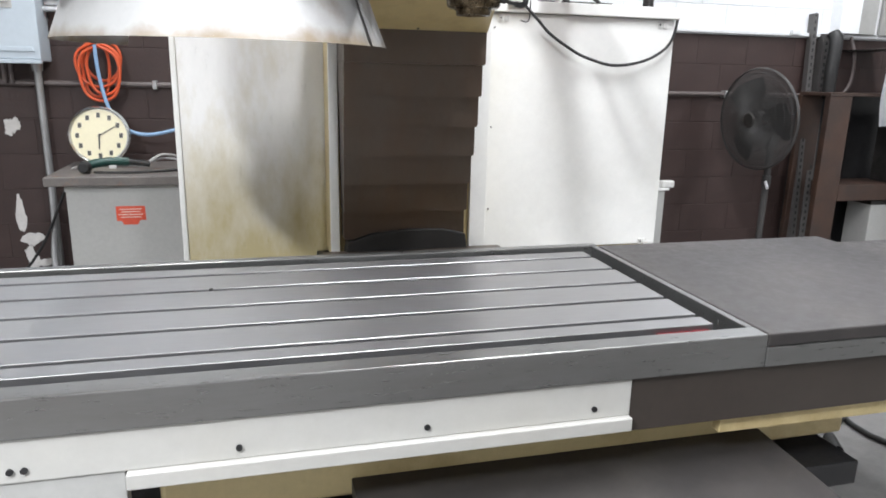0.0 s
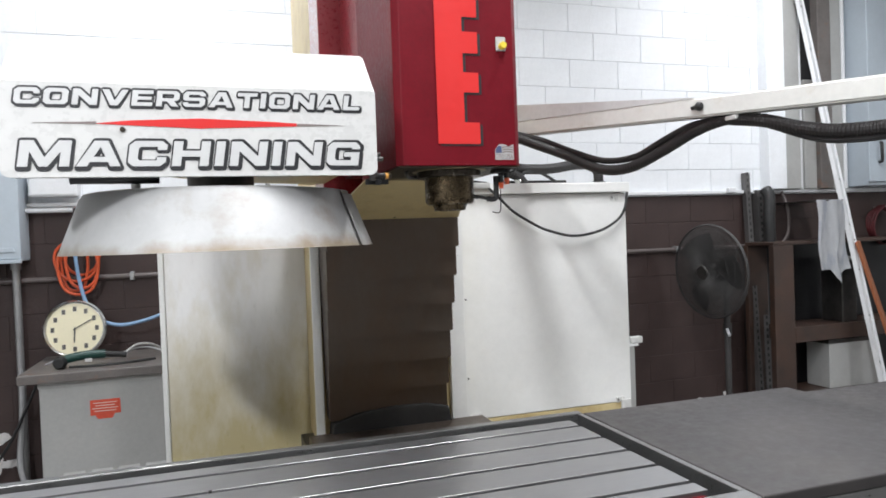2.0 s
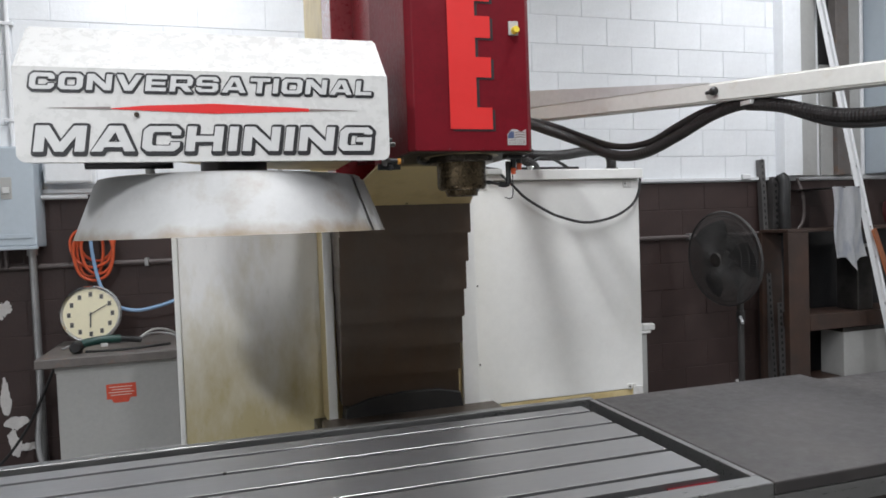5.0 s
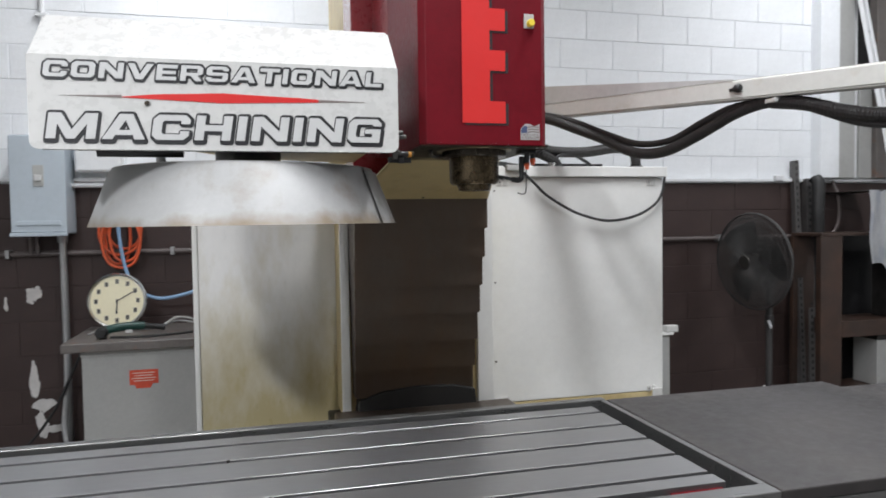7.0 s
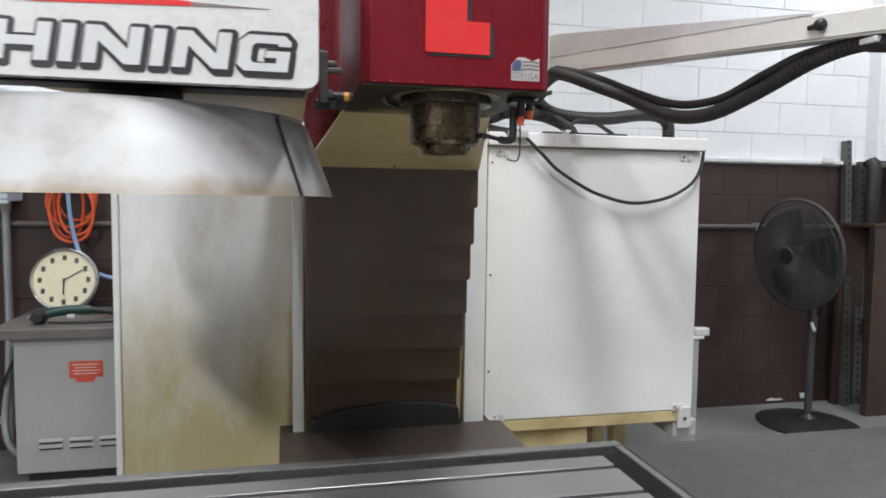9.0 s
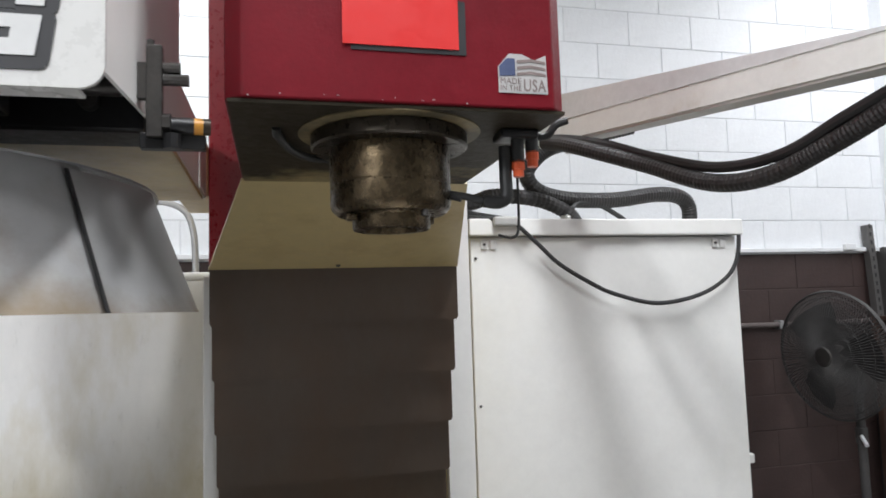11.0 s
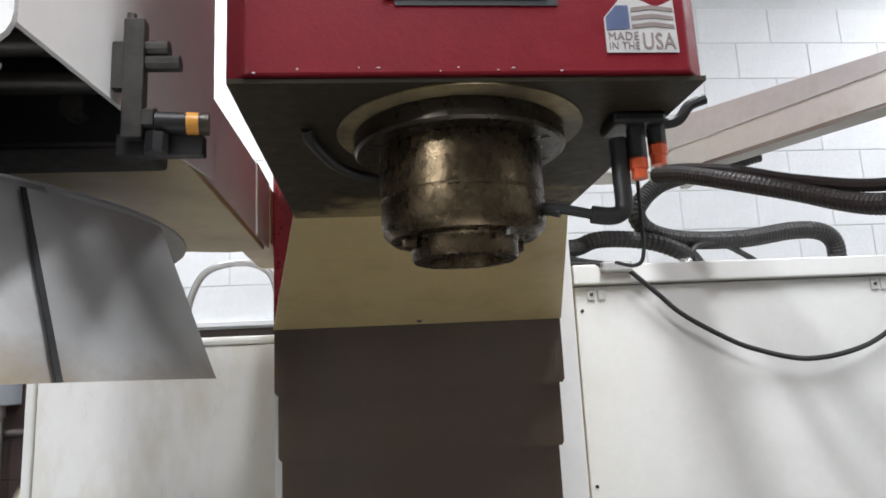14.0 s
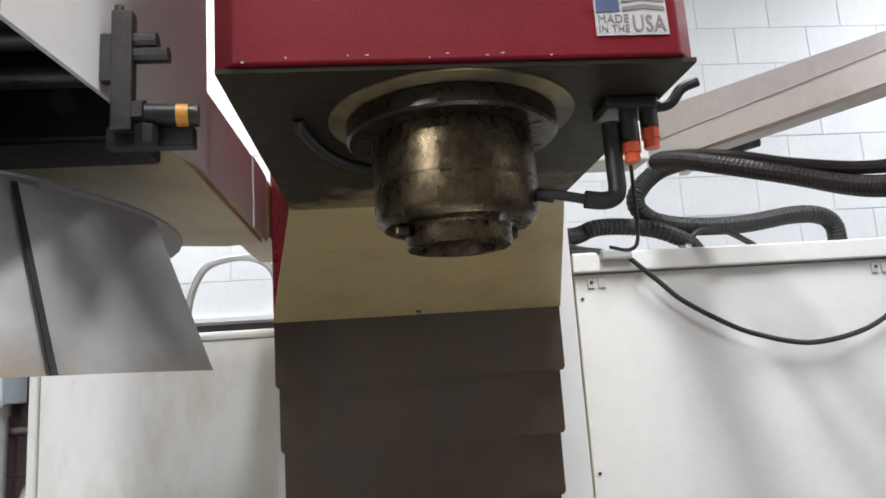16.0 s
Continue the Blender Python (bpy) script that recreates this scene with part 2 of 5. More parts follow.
def prism(points, axis, a, b, bevel=0.0, bm=None, segments=2):
    """A polygon in the plane across axis ('x': y,z; 'y': x,z; 'z': x,y), pushed from a to b."""
    bm = bm or bmesh.new()

    def at(p, v):
        return {"x": (v, p[0], p[1]), "y": (p[0], v, p[1]), "z": (p[0], p[1], v)}[axis]

    lo = [bm.verts.new(at(p, a)) for p in points]
    hi = [bm.verts.new(at(p, b)) for p in points]
    faces = [bm.faces.new(lo), bm.faces.new(hi[::-1])]
    for i in range(len(points)):
        j = (i + 1) % len(points)
        faces.append(bm.faces.new((lo[i], hi[i], hi[j], lo[j])))
    if bevel:
        edges = list({e for f in faces for e in f.edges})
        bmesh.ops.recalc_face_normals(bm, faces=faces)
        bmesh.ops.bevel(bm, geom=edges, offset=bevel, segments=segments, affect="EDGES", profile=0.5)
    return bm


def lathe(profile, centre, axis="z", n=48, bm=None, start=0.0, end=360.0):
    """A profile of (radius, height) turned about an axis through centre."""
    bm = bm or bmesh.new()
    whole = end - start >= 359.9
    steps = n if whole else n + 1
    rings = []
    for k in range(steps):
        a = radians(start + (end - start) * k / n)
        c, s = math.cos(a), math.sin(a)
        ring = []
        for r, h in profile:
            p = {"z": (r * c, r * s, h), "y": (r * c, h, r * s), "x": (h, r * c, r * s)}[axis]
            ring.append(bm.verts.new(Vector(centre) + Vector(p)))
        rings.append(ring)
    for k in range(n):
        a, b = rings[k], rings[(k + 1) % steps]
        for i in range(len(profile) - 1):
            bm.faces.new((a[i], b[i], b[i + 1], a[i + 1]))
    bmesh.ops.remove_doubles(bm, verts=bm.verts, dist=1e-6)
    return bm


def rod(a, b, r, n=12, bm=None, r2=None):
    bm = bm or bmesh.new()
    a, b = Vector(a), Vector(b)
    m = Matrix.Translation((a + b) / 2) @ (b - a).to_track_quat("Z", "Y").to_matrix().to_4x4()
    bmesh.ops.create_cone(bm, cap_ends=True, segments=n, radius1=r, radius2=r if r2 is None else r2, depth=(b - a).length, matrix=m)
    return bm


def smooth_line(points, steps):
    """Points on a smooth curve through the given ones."""
    p = [Vector(q) for q in points]
    p = [2 * p[0] - p[1], *p, 2 * p[-1] - p[-2]]
    out = []
    for i in range(1, len(p) - 2):
        for k in range(steps):
            t = k / steps
            out.append(0.5 * (2 * p[i] + (p[i + 1] - p[i - 1]) * t + (2 * p[i - 1] - 5 * p[i] + 4 * p[i + 1] - p[i + 2]) * t * t + (3 * p[i] - p[i - 1] - 3 * p[i + 1] + p[i + 2]) * t ** 3))
    return out + [p[-2]]


def tube(points, r, steps=10, n=10, bm=None, ridge=0.0, pitch=0.012):
    """A hose through the points; with a ridge it is corrugated."""
    bm = bm or bmesh.new()
    line = smooth_line(points, steps)
    if ridge:
        total, fine = 0.0, [line[0]]
        for a, b in zip(line, line[1:]):
            k = max(1, round((b - a).length / (pitch / 2)))
            fine += [a.lerp(b, (i + 1) / k) for i in range(k)]
        line = fine
    rings, side = [], Vector((0, 0, 1))
    for i, p in enumerate(line):
        d = (line[min(i + 1, len(line) - 1)] - line[max(i - 1, 0)]).normalized()
        u = side - d * side.dot(d)
        u = u.normalized() if u.length > 0.05 else d.orthogonal().normalized()
        side, v = u, d.cross(u)
        rad = r + (ridge if ridge and i % 2 else 0)
        rings.append([bm.verts.new(p + rad * (math.cos(6.28319 * k / n) * u + math.sin(6.28319 * k / n) * v)) for k in range(n)])
    for a, b in zip(rings, rings[1:]):
        for k in range(n):
            bm.faces.new((a[k], a[(k + 1) % n], b[(k + 1) % n], b[k]))
    bm.faces.new(rings[0][::-1])
    bm.faces.new(rings[-1])
    return bm


def glyph(ch):
    """A broad block capital, one unit high: its width and its outlines, the outer one first."""
    a, b, c, w = 0.30, 0.23, 0.17, {"I": 0.30, "M": 1.52, "N": 1.25, "A": 1.36, "V": 1.34, "E": 1.08, "L": 1.0, "T": 1.12}.get(ch, 1.2)
    h = w / 2
    ring = [(c, 0), (w - c, 0), (w, c), (w, 1 - c), (w - c, 1), (c, 1), (0, 1 - c), (0, c)]
    hole = [(a + 0.07, b), (w - a - 0.07, b), (w - a, b + 0.09), (w - a, 0.91 - b), (w - a - 0.07, 1 - b), (a + 0.07, 1 - b), (a, 0.91 - b), (a, b + 0.09)]
    inside = [(a + 0.06, b), (a, b + 0.08), (a, 0.92 - b), (a + 0.06, 1 - b), (w - a, 1 - b)]
    shapes = {
        "I": [[(0, 0), (w, 0), (w, 1), (0, 1)]],
        "L": [[(0, 0), (w, 0), (w, b), (a, b), (a, 1), (0, 1)]],
        "T": [[(h - a / 2, 0), (h + a / 2, 0), (h + a / 2, 1 - b), (w, 1 - b), (w, 1), (0, 1), (0, 1 - b), (h - a / 2, 1 - b)]],
        "E": [[(0, 0), (w, 0), (w, b), (a, b), (a, 0.40), (w * 0.94, 0.40), (w * 0.94, 0.60), (a, 0.60), (a, 1 - b), (w, 1 - b), (w, 1), (0, 1)]],
        "H": [[(0, 0), (a, 0), (a, 0.38), (w - a, 0.38), (w - a, 0), (w, 0), (w, 1), (w - a, 1), (w - a, 0.62), (a, 0.62), (a, 1), (0, 1)]],
        "N": [[(0, 0), (a, 0), (a, 0.60), (w - a * 1.15, 0), (w, 0), (w, 1), (w - a, 1), (w - a, 0.40), (a * 1.15, 1), (0, 1)]],
        "M": [[(0, 0), (a, 0), (a, 0.58), (h - 0.13, 0), (h + 0.13, 0), (w - a, 0.58), (w - a, 0), (w, 0), (w, 1), (w - a * 1.3, 1), (h, 0.36), (a * 1.3, 1), (0, 1)]],
        "V": [[(h - 0.19, 0), (h + 0.19, 0), (w, 1), (w - a * 1.15, 1), (h, 0.30), (a * 1.15, 1), (0, 1)]],
        "A": [[(0, 0), (a * 1.12, 0), (0.40, 0.17), (w - 0.40, 0.17), (w - a * 1.12, 0), (w, 0), (h + 0.21, 1), (h - 0.21, 1)], [(0.50, 0.37), (w - 0.50, 0.37), (h, 0.76)]],
        "O": [ring, hole],
        "C": [ring[:3] + [(w, 0.36), (w - a, 0.36), (w - a, b)] + inside + [(w - a, 0.64), (w, 0.64)] + ring[3:]],
        "G": [[(c, 0), (w, 0), (w, 0.57), (w * 0.52, 0.57), (w * 0.52, 0.38), (w - a, 0.38), (w - a, b)] + inside + [(w - a, 0.70), (w, 0.70)] + ring[3:]],
        "R": [[(0, 0), (a, 0), (a, 0.33), (w * 0.46, 0.33), (w - 0.37, 0), (w, 0), (w - 0.27, 0.36), (w - 0.07, 0.40), (w, 0.52), (w, 1 - c), (w - c, 1), (0, 1)], [(a, 0.53), (w - a, 0.53), (w - a, 0.80), (a, 0.80)]],
        "S": [[(c, 0), (w - c, 0), (w, c), (w, 0.50), (w - 0.10, 0.60), (a, 0.60), (a, 0.80), (w - a, 0.80), (w - a, 0.71), (w, 0.71), (w, 1 - c), (w - c, 1), (c, 1), (0, 1 - c), (0, 0.50), (0.10, 0.40), (w - a, 0.40), (w - a, 0.20), (a, 0.20), (a, 0.29), (0, 0.29), (0, c)]],
    }
    return w, shapes[ch]


def block_capitals(text, lean=0.13, gap=0.20):
    """A flat filled curve of broad leaning capitals."""
    cu = bpy.data.curves.new("capitals", "CURVE")
    cu.dimensions, cu.fill_mode, cu.extrude = "2D", "BOTH", 0.02
    x = 0.0
    for ch in text:
        w, loops = glyph(ch)
        for k, loop in enumerate(loops):
            sp = cu.splines.new("POLY")
            sp.points.add(len(loop) - 1)
            for p, (u, v) in zip(sp.points, loop[::-1] if k else loop):
                p.co = (x + u + lean * v, v, 0, 1)
            sp.use_cyclic_u = True
        x += w + gap
    return cu


def word(name, text, mat, parent, centre, width, height, depth=0.001, offset=0.0, label="", grow=0.0, broad=False):
    """Raised lettering that faces -y, fitted to a width and a height about its centre."""
    if broad:
        cu = block_capitals(text)
    else:
        cu = bpy.data.curves.new(name, "FONT")
        cu.body, cu.extrude, cu.offset, cu.resolution_u, cu.space_character = text, 0.02, offset, 3, 1.08
    ob = bpy.data.objects.new(name, cu)
    scene.collection.objects.link(ob)
    bpy.context.view_layer.update()
    me = bpy.data.meshes.new_from_object(ob.evaluated_get(bpy.context.evaluated_depsgraph_get()))
    bpy.data.objects.remove(ob)
    co = np.empty(len(me.vertices) * 3)
    me.vertices.foreach_get("co", co)
    co = co.reshape(-1, 3)
    lo, hi = co.min(0), co.max(0)
    q = (co - (lo + hi) / 2) / (hi - lo)
    width, height = width - 2 * grow, height - 2 * grow
    me.vertices.foreach_set("co", np.stack([q[:, 0] * width + centre[0], -q[:, 2] * depth + centre[1], q[:, 1] * height + centre[2]], 1).ravel())
    if grow:
        # a bold backing: the same letters laid round a small circle
        bm = bmesh.new()
        for k in range(12):
            n0 = len(bm.verts)
            bm.from_mesh(me)
            bm.verts.ensure_lookup_table()
            a = math.tau * k / 12
            for v in bm.verts[n0:]:
                v.co += Vector((grow * math.cos(a), -0.000004 * k, grow * math.sin(a)))
        bm.to_mesh(me)
        bm.free()
    me.materials.clear()
    me.materials.append(mat)
    me.update()
    done = new(name, me)
    done.parent = parent
    if parent.type == "EMPTY":
        done.matrix_parent_inverse = parent.matrix_basis.inverted()
    return tagged(done, label) if label else done


# ---- the large structure ----
WALL_Y = 2.92          # face of the block wall behind the machine
PAINT_Z = 1.64         # brown below, white above
COURSE, BLOCK = 0.2032, 0.4064
LEFT_X, RIGHT_X, FRONT_Y = -3.8, 6.2, -6.0

tagged(part("floor", box(LEFT_X, RIGHT_X, FRONT_Y, WALL_Y + 0.2, -0.15, 0.0), CONCRETE), "stained grey concrete workshop floor", "floor", kind="structure")
tagged(part("ceiling", box(LEFT_X, RIGHT_X, FRONT_Y, WALL_Y + 0.2, CEILING_Z, CEILING_Z + 0.15), CEILING_PAINT), "plain pale workshop ceiling", "ceiling", kind="structure")
tagged(part("wall_west", box(LEFT_X - 0.2, LEFT_X, FRONT_Y, WALL_Y + 0.2, 0, CEILING_Z), WALL_PAINT), "plain painted workshop side wall", "wall", kind="structure")
tagged(part("wall_east", box(RIGHT_X, RIGHT_X + 0.2, FRONT_Y, WALL_Y + 0.2, 0, CEILING_Z), WALL_PAINT), "plain painted workshop side wall", "wall", kind="structure")
tagged(part("wall_south", box(LEFT_X - 0.2, RIGHT_X + 0.2, FRONT_Y - 0.2, FRONT_Y, 0, CEILING_Z), WALL_PAINT), "plain painted workshop wall", "wall", kind="structure")
wall_north = tagged(part("wall_north", box(LEFT_X, RIGHT_X, WALL_Y + 0.0045, WALL_Y + 0.2, 0, CEILING_Z), MORTAR_WHITE), "concrete block wall, painted white above and dark brown below", "wall", kind="structure")
part("lower_wall_coat", box(LEFT_X, RIGHT_X, WALL_Y + 0.0026, WALL_Y + 0.0042, 0, 8 * COURSE + 0.004), MORTAR_BROWN, wall_north, "dark brown painted mortar")

# pilaster and the grey framing beside it
pilaster = tagged(part("pilaster", box(3.60, 3.776, WALL_Y - 0.10, WALL_Y + 0.003, 1.663, CEILING_Z, 0.006), WHITE_BLOCK), "white painted block pilaster on the wall", "pilaster", kind="structure")
door_frame = tagged(part("grey_framing", box(3.777, 3.96, WALL_Y - 0.06, WALL_Y + 0.002, 1.663, CEILING_Z, 0.006), GREY_METAL), "grey painted steel framing on the wall", "framing", kind="structure")
part("framing_pipe", rod((3.985, WALL_Y - 0.03, 1.664), (3.985, WALL_Y - 0.03, CEILING_Z), 0.018, 12), PIPE_WHITE, door_frame, smooth=True)
part("framing_panel", box(4.012, 4.135, WALL_Y - 0.05, WALL_Y + 0.001, 1.663, 2.56, 0.004), GREY_METAL, door_frame)
part("dark_pane", box(4.012, 4.135, WALL_Y - 0.02, WALL_Y + 0.001, 2.562, CEILING_Z, 0.002), BLACK_METAL, door_frame, "dark pane")
part("framing_panel", box(4.137, 4.27, WALL_Y - 0.09, WALL_Y + 0.001, 1.663, CEILING_Z, 0.004), LID_METAL, door_frame)
part("framing_panel", box(4.272, 4.41, WALL_Y - 0.06, WALL_Y + 0.001, 1.663, CEILING_Z, 0.004), GREY_METAL, door_frame)
part("framing_pipe", rod((4.445, WALL_Y - 0.04, 1.664), (4.445, WALL_Y - 0.04, CEILING_Z), 0.020, 12), PIPE_WHITE, door_frame, smooth=True)
left_pilaster = tagged(part("pilaster", box(-2.62, -2.26, WALL_Y - 0.12, WALL_Y + 0.003, 0, 1.62, 0.008), BROWN_BLOCK), "dark brown painted wall pilaster with chipped paint", "pilaster", kind="structure")

ledge = tagged(part("trim_ledge", box(LEFT_X, 6.0, WALL_Y - 0.035, WALL_Y + 0.004, PAINT_Z - 0.004, PAINT_Z + 0.022, 0.004), PIPE_WHITE), "thin white painted ledge between the two wall colours", "trim", kind="structure")
part("clip", box(3.23, 3.31, WALL_Y - 0.06, WALL_Y - 0.03, PAINT_Z + 0.002, PAINT_Z + 0.045, 0.008), PIPE_WHITE, ledge)
pipe = tagged(part("wall_conduit", rod((LEFT_X, WALL_Y - 0.03, 1.215), (3.62, WALL_Y - 0.03, 1.215), 0.016), PIPE_BROWN, smooth=True), "dark painted horizontal conduit along the wall", "conduit", kind="structure")
for x in (-2.9, -2.0, -1.1, 1.9, 2.75, 3.5):
    part("saddle_clip", box(x - 0.012, x + 0.012, WALL_Y - 0.052, WALL_Y + 0.004, 1.19, 1.24, 0.004), PIPE_GREY, pipe)


def ceiling_light(x, y, length, watts, z):
    """A fluorescent fitting with its lamp, on two rods where it hangs below the ceiling."""
    lamp = thing("ceiling_light", "long white fluorescent ceiling light, switched on", "ceiling light", (x, y, CEILING_Z), group="fluorescent fittings")
    part("housing", box(x - 0.12, x + 0.12, y - length / 2, y + length / 2, z + 0.03, z + 0.10, 0.01), CEILING_PAINT, lamp)
    part("diffuser", box(x - 0.10, x + 0.10, y - length / 2 + 0.03, y + length / 2 - 0.03, z + 0.01, z + 0.029, 0.006), LAMP_GLOW, lamp)
    if z + 0.11 < CEILING_Z:
        for dy in (-0.35, 0.35):
            part("hanger_rod", rod((x, y + dy, z + 0.099), (x, y + dy, CEILING_Z), 0.006, 8), PIPE_GREY, lamp)
    data = bpy.data.lights.new("fluorescent", "AREA")
    data.shape, data.size, data.size_y, data.energy, data.color = "RECTANGLE", 0.20, length, watts, (0.925, 0.95, 1.0)
    ob = new("fluorescent", data)
    ob.location = (x, y, z)


for row in LAMPS:
    ceiling_light(*row)


# ---- the milling machine ----
def worktable():
    t = thing("milling_table", "long ground steel milling table with T-slots and a coolant gutter", "machine table", (-0.6, -0.1, 0.64))
    x0, x1, top = -2.25, 0.383, 0.817
    slots = [-0.338, -0.212, -0.087, 0.039, 0.163]
    edges = [-0.392] + [v for s in slots for v in (s - 0.008, s + 0.008)] + [0.226]
    bed = part("table_body", box(x0, x1, -0.392, 0.226, 0.66, 0.788), TABLE_STEEL, t)
    for a, b in zip(edges[::2], edges[1::2]):
        part("table_strip", box(x0, x1, a, b, 0.786, top, 0.0009, segments=1), TABLE_STEEL, t)
    # black strips on the slot floors: the deep shade there is put into the colour
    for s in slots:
        part("slot_floor", box(x0, x1 - 0.001, s - 0.0075, s + 0.0075, 0.7885, 0.791), BLACK, t, "T-slot floor coloured black for the shade in the groove")
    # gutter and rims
    part("gutter", box(x0 - 0.03, x1 + 0.045, -0.432, 0.262, 0.70, 0.770), BLACK_METAL, t, "dark coolant gutter")
    part("front_rim", box(x0 - 0.03, 0.447, -0.480, -0.4325, 0.752, 0.822, 0.003), RIM_STEEL, t)
    part("rear_rim", box(x0 - 0.03, 0.447, 0.2625, 0.292, 0.70, 0.824, 0.003), RIM_STEEL, t)
    part("end_rim", box(0.430, 0.447, -0.432, 0.262, 0.752, 0.822, 0.002), RIM_STEEL, t)
    apron = part("apron", box(x0, 0.156, -0.474, -0.452, 0.676, 0.7515, 0.002), APRON_PLATE, t, "white painted apron plate")
    part("apron_lip", box(-0.747, 0.156, -0.488, -0.452, 0.648, 0.6755, 0.002), APRON_PLATE, t)
    part("apron_foot", box(x0, -0.75, -0.47, -0.44, 0.60, 0.6755, 0.002), GREY_METAL, t)
    for x in (-1.2, -0.913, -0.893, -0.571, -0.248, 0.079):
        part("screw", rod((x, -0.478, 0.697), (x, -0.472, 0.697), 0.0055, 10), BLACK_METAL, apron)
    part("end_skirt", box(0.1565, 1.28, -0.470, -0.452, 0.638, 0.7515, 0.002), SKIRT, t, "dull brown steel skirt")
    # sheet steel covers over the ways beyond the slots
    part("way_lid", box(0.4475, 1.235, -0.481, 0.262, 0.795, 0.8235, 0.004), COVER_STEEL, t, "flat sheet steel way cover")
    part("way_lid", box(1.236, 2.15, -0.45, 0.235, 0.780, 0.8075, 0.004), COVER_STEEL, t, "flat sheet steel way cover")
    part("lid_front", box(0.4475, 1.235, -0.481, -0.462, 0.752, 0.7945, 0.002), RIM_STEEL, t)
    part("lid_front", box(1.236, 2.15, -0.45, -0.43, 0.66, 0.7795, 0.002), SKIRT, t)
    part("lower_strip", box(0.38, 1.6, -0.455, -0.43, 0.60, 0.6375, 0.002), CREAM, t)
    part("lid_rear", box(0.4475, 2.15, 0.21, 0.23, 0.66, 0.7945, 0.002), LID_METAL, t)
    # small tapped holes and a bolt left in a slot
    part("bolt", rod((-0.64, 0.036, 0.79), (-0.64, 0.036, 0.822), 0.004, 8), DARK_STEEL, t)
    # dark red paint in the end of the front groove
    part("red_strip", box(0.25, 0.372, -0.400, -0.3925, 0.775, 0.806), RED, t)


def machine_base():
    b = thing("machine_base", "cream cast base and saddle carrying the milling table", "machine base", (0, 0, 0))
    part("saddle", box(-0.72, 0.80, -0.36, 0.42, 0.50, 0.659, 0.01), CREAM, b)
    part("bed", box(-0.31, 0.42, -0.30, 1.55, 0.0, 0.499, 0.02), CREAM, b)
    part("front_way_cover", prism([(-0.30, 0.545), (-0.62, 0.520), (-0.62, 0.500), (-0.30, 0.5005)], "x", -0.37, 0.56, 0.003), COVER_STEEL, b, "stepped sheet steel way cover")
    part("front_way_cover", prism([(-0.60, 0.512), (-0.98, 0.490), (-0.98, 0.30), (-0.60, 0.30)], "x", -0.365, 0.555, 0.003), COVER_STEEL, b)
    part("rear_way_cover", box(-0.305, 0.400, 0.43, 1.009, 0.5005, 0.648, 0.006), WAY_STEEL, b, "brown oily flat way cover")
    part("rear_pan", box(-0.31, 0.41, 1.0095, 1.55, 0.5005, 0.594, 0.004), DARK_STEEL, b)
    part("drip_tray", box(0.421, 0.80, -0.42, 0.40, 0.40, 0.46, 0.004), BLACK_METAL, b, "black drip tray")
    part("drip_tray", box(-1.6, -0.311, -0.42, 0.40, 0.40, 0.46, 0.004), BLACK_METAL, b)
    for x in (0.75, -1.5):
        part("tray_leg", box(x - 0.03, x + 0.03, -0.1, -0.04, 0, 0.40, 0.004), BLACK_METAL, b)


def column():
    c = thing("machine_column", "tall cream cast column behind telescopic steel covers", "machine column", (0.02, 1.4, 0.6))
    part("column_body", box(-0.268, 0.352, 1.075, 1.68, 0.601, 1.455, 0.012), CREAM, c)
    part("column_top", box(-0.234, 0.352, 1.075, 1.68, 1.4555, 2.75, 0.008), CREAM, c)
    part("side_strip", box(-0.268, -0.235, 1.050, 1.0745, 0.602, 1.455, 0.002), CREAM_PANEL, c)
    part("side_strip", box(0.285, 0.352, 1.050, 1.0745, 0.602, 2.6, 0.002), CREAM_PANEL, c)
    # seven overlapping plates, each a little behind the one above
    top, y = 1.456, 0.828
    for k in range(7):
        h = 0.1085
        z1, z0 = top - k * h, top - (k + 1) * h - 0.004
        yy = y + 0.029 * k
        bm = prism([(-0.236 + 0.002 * k, z1), (-0.236 + 0.002 * k, z0 + 0.006), (-0.232 + 0.002 * k, z0), (0.256 - 0.002 * k, z0), (0.260 - 0.002 * k, z0 + 0.006), (0.260 - 0.002 * k, z1)], "y", yy, 1.074)
        part("cover_plate", bm, WAY_STEEL, c, "dark brown oily steel cover plate")
    part("wiper", prism([(-0.222, 0.602), (-0.21, 0.685), (-0.12, 0.715), (0.02, 0.728), (0.16, 0.725), (0.25, 0.705), (0.266, 0.602)], "y", 0.985, 1.074, 0.004), BLACK, c, "black rubber wiper")


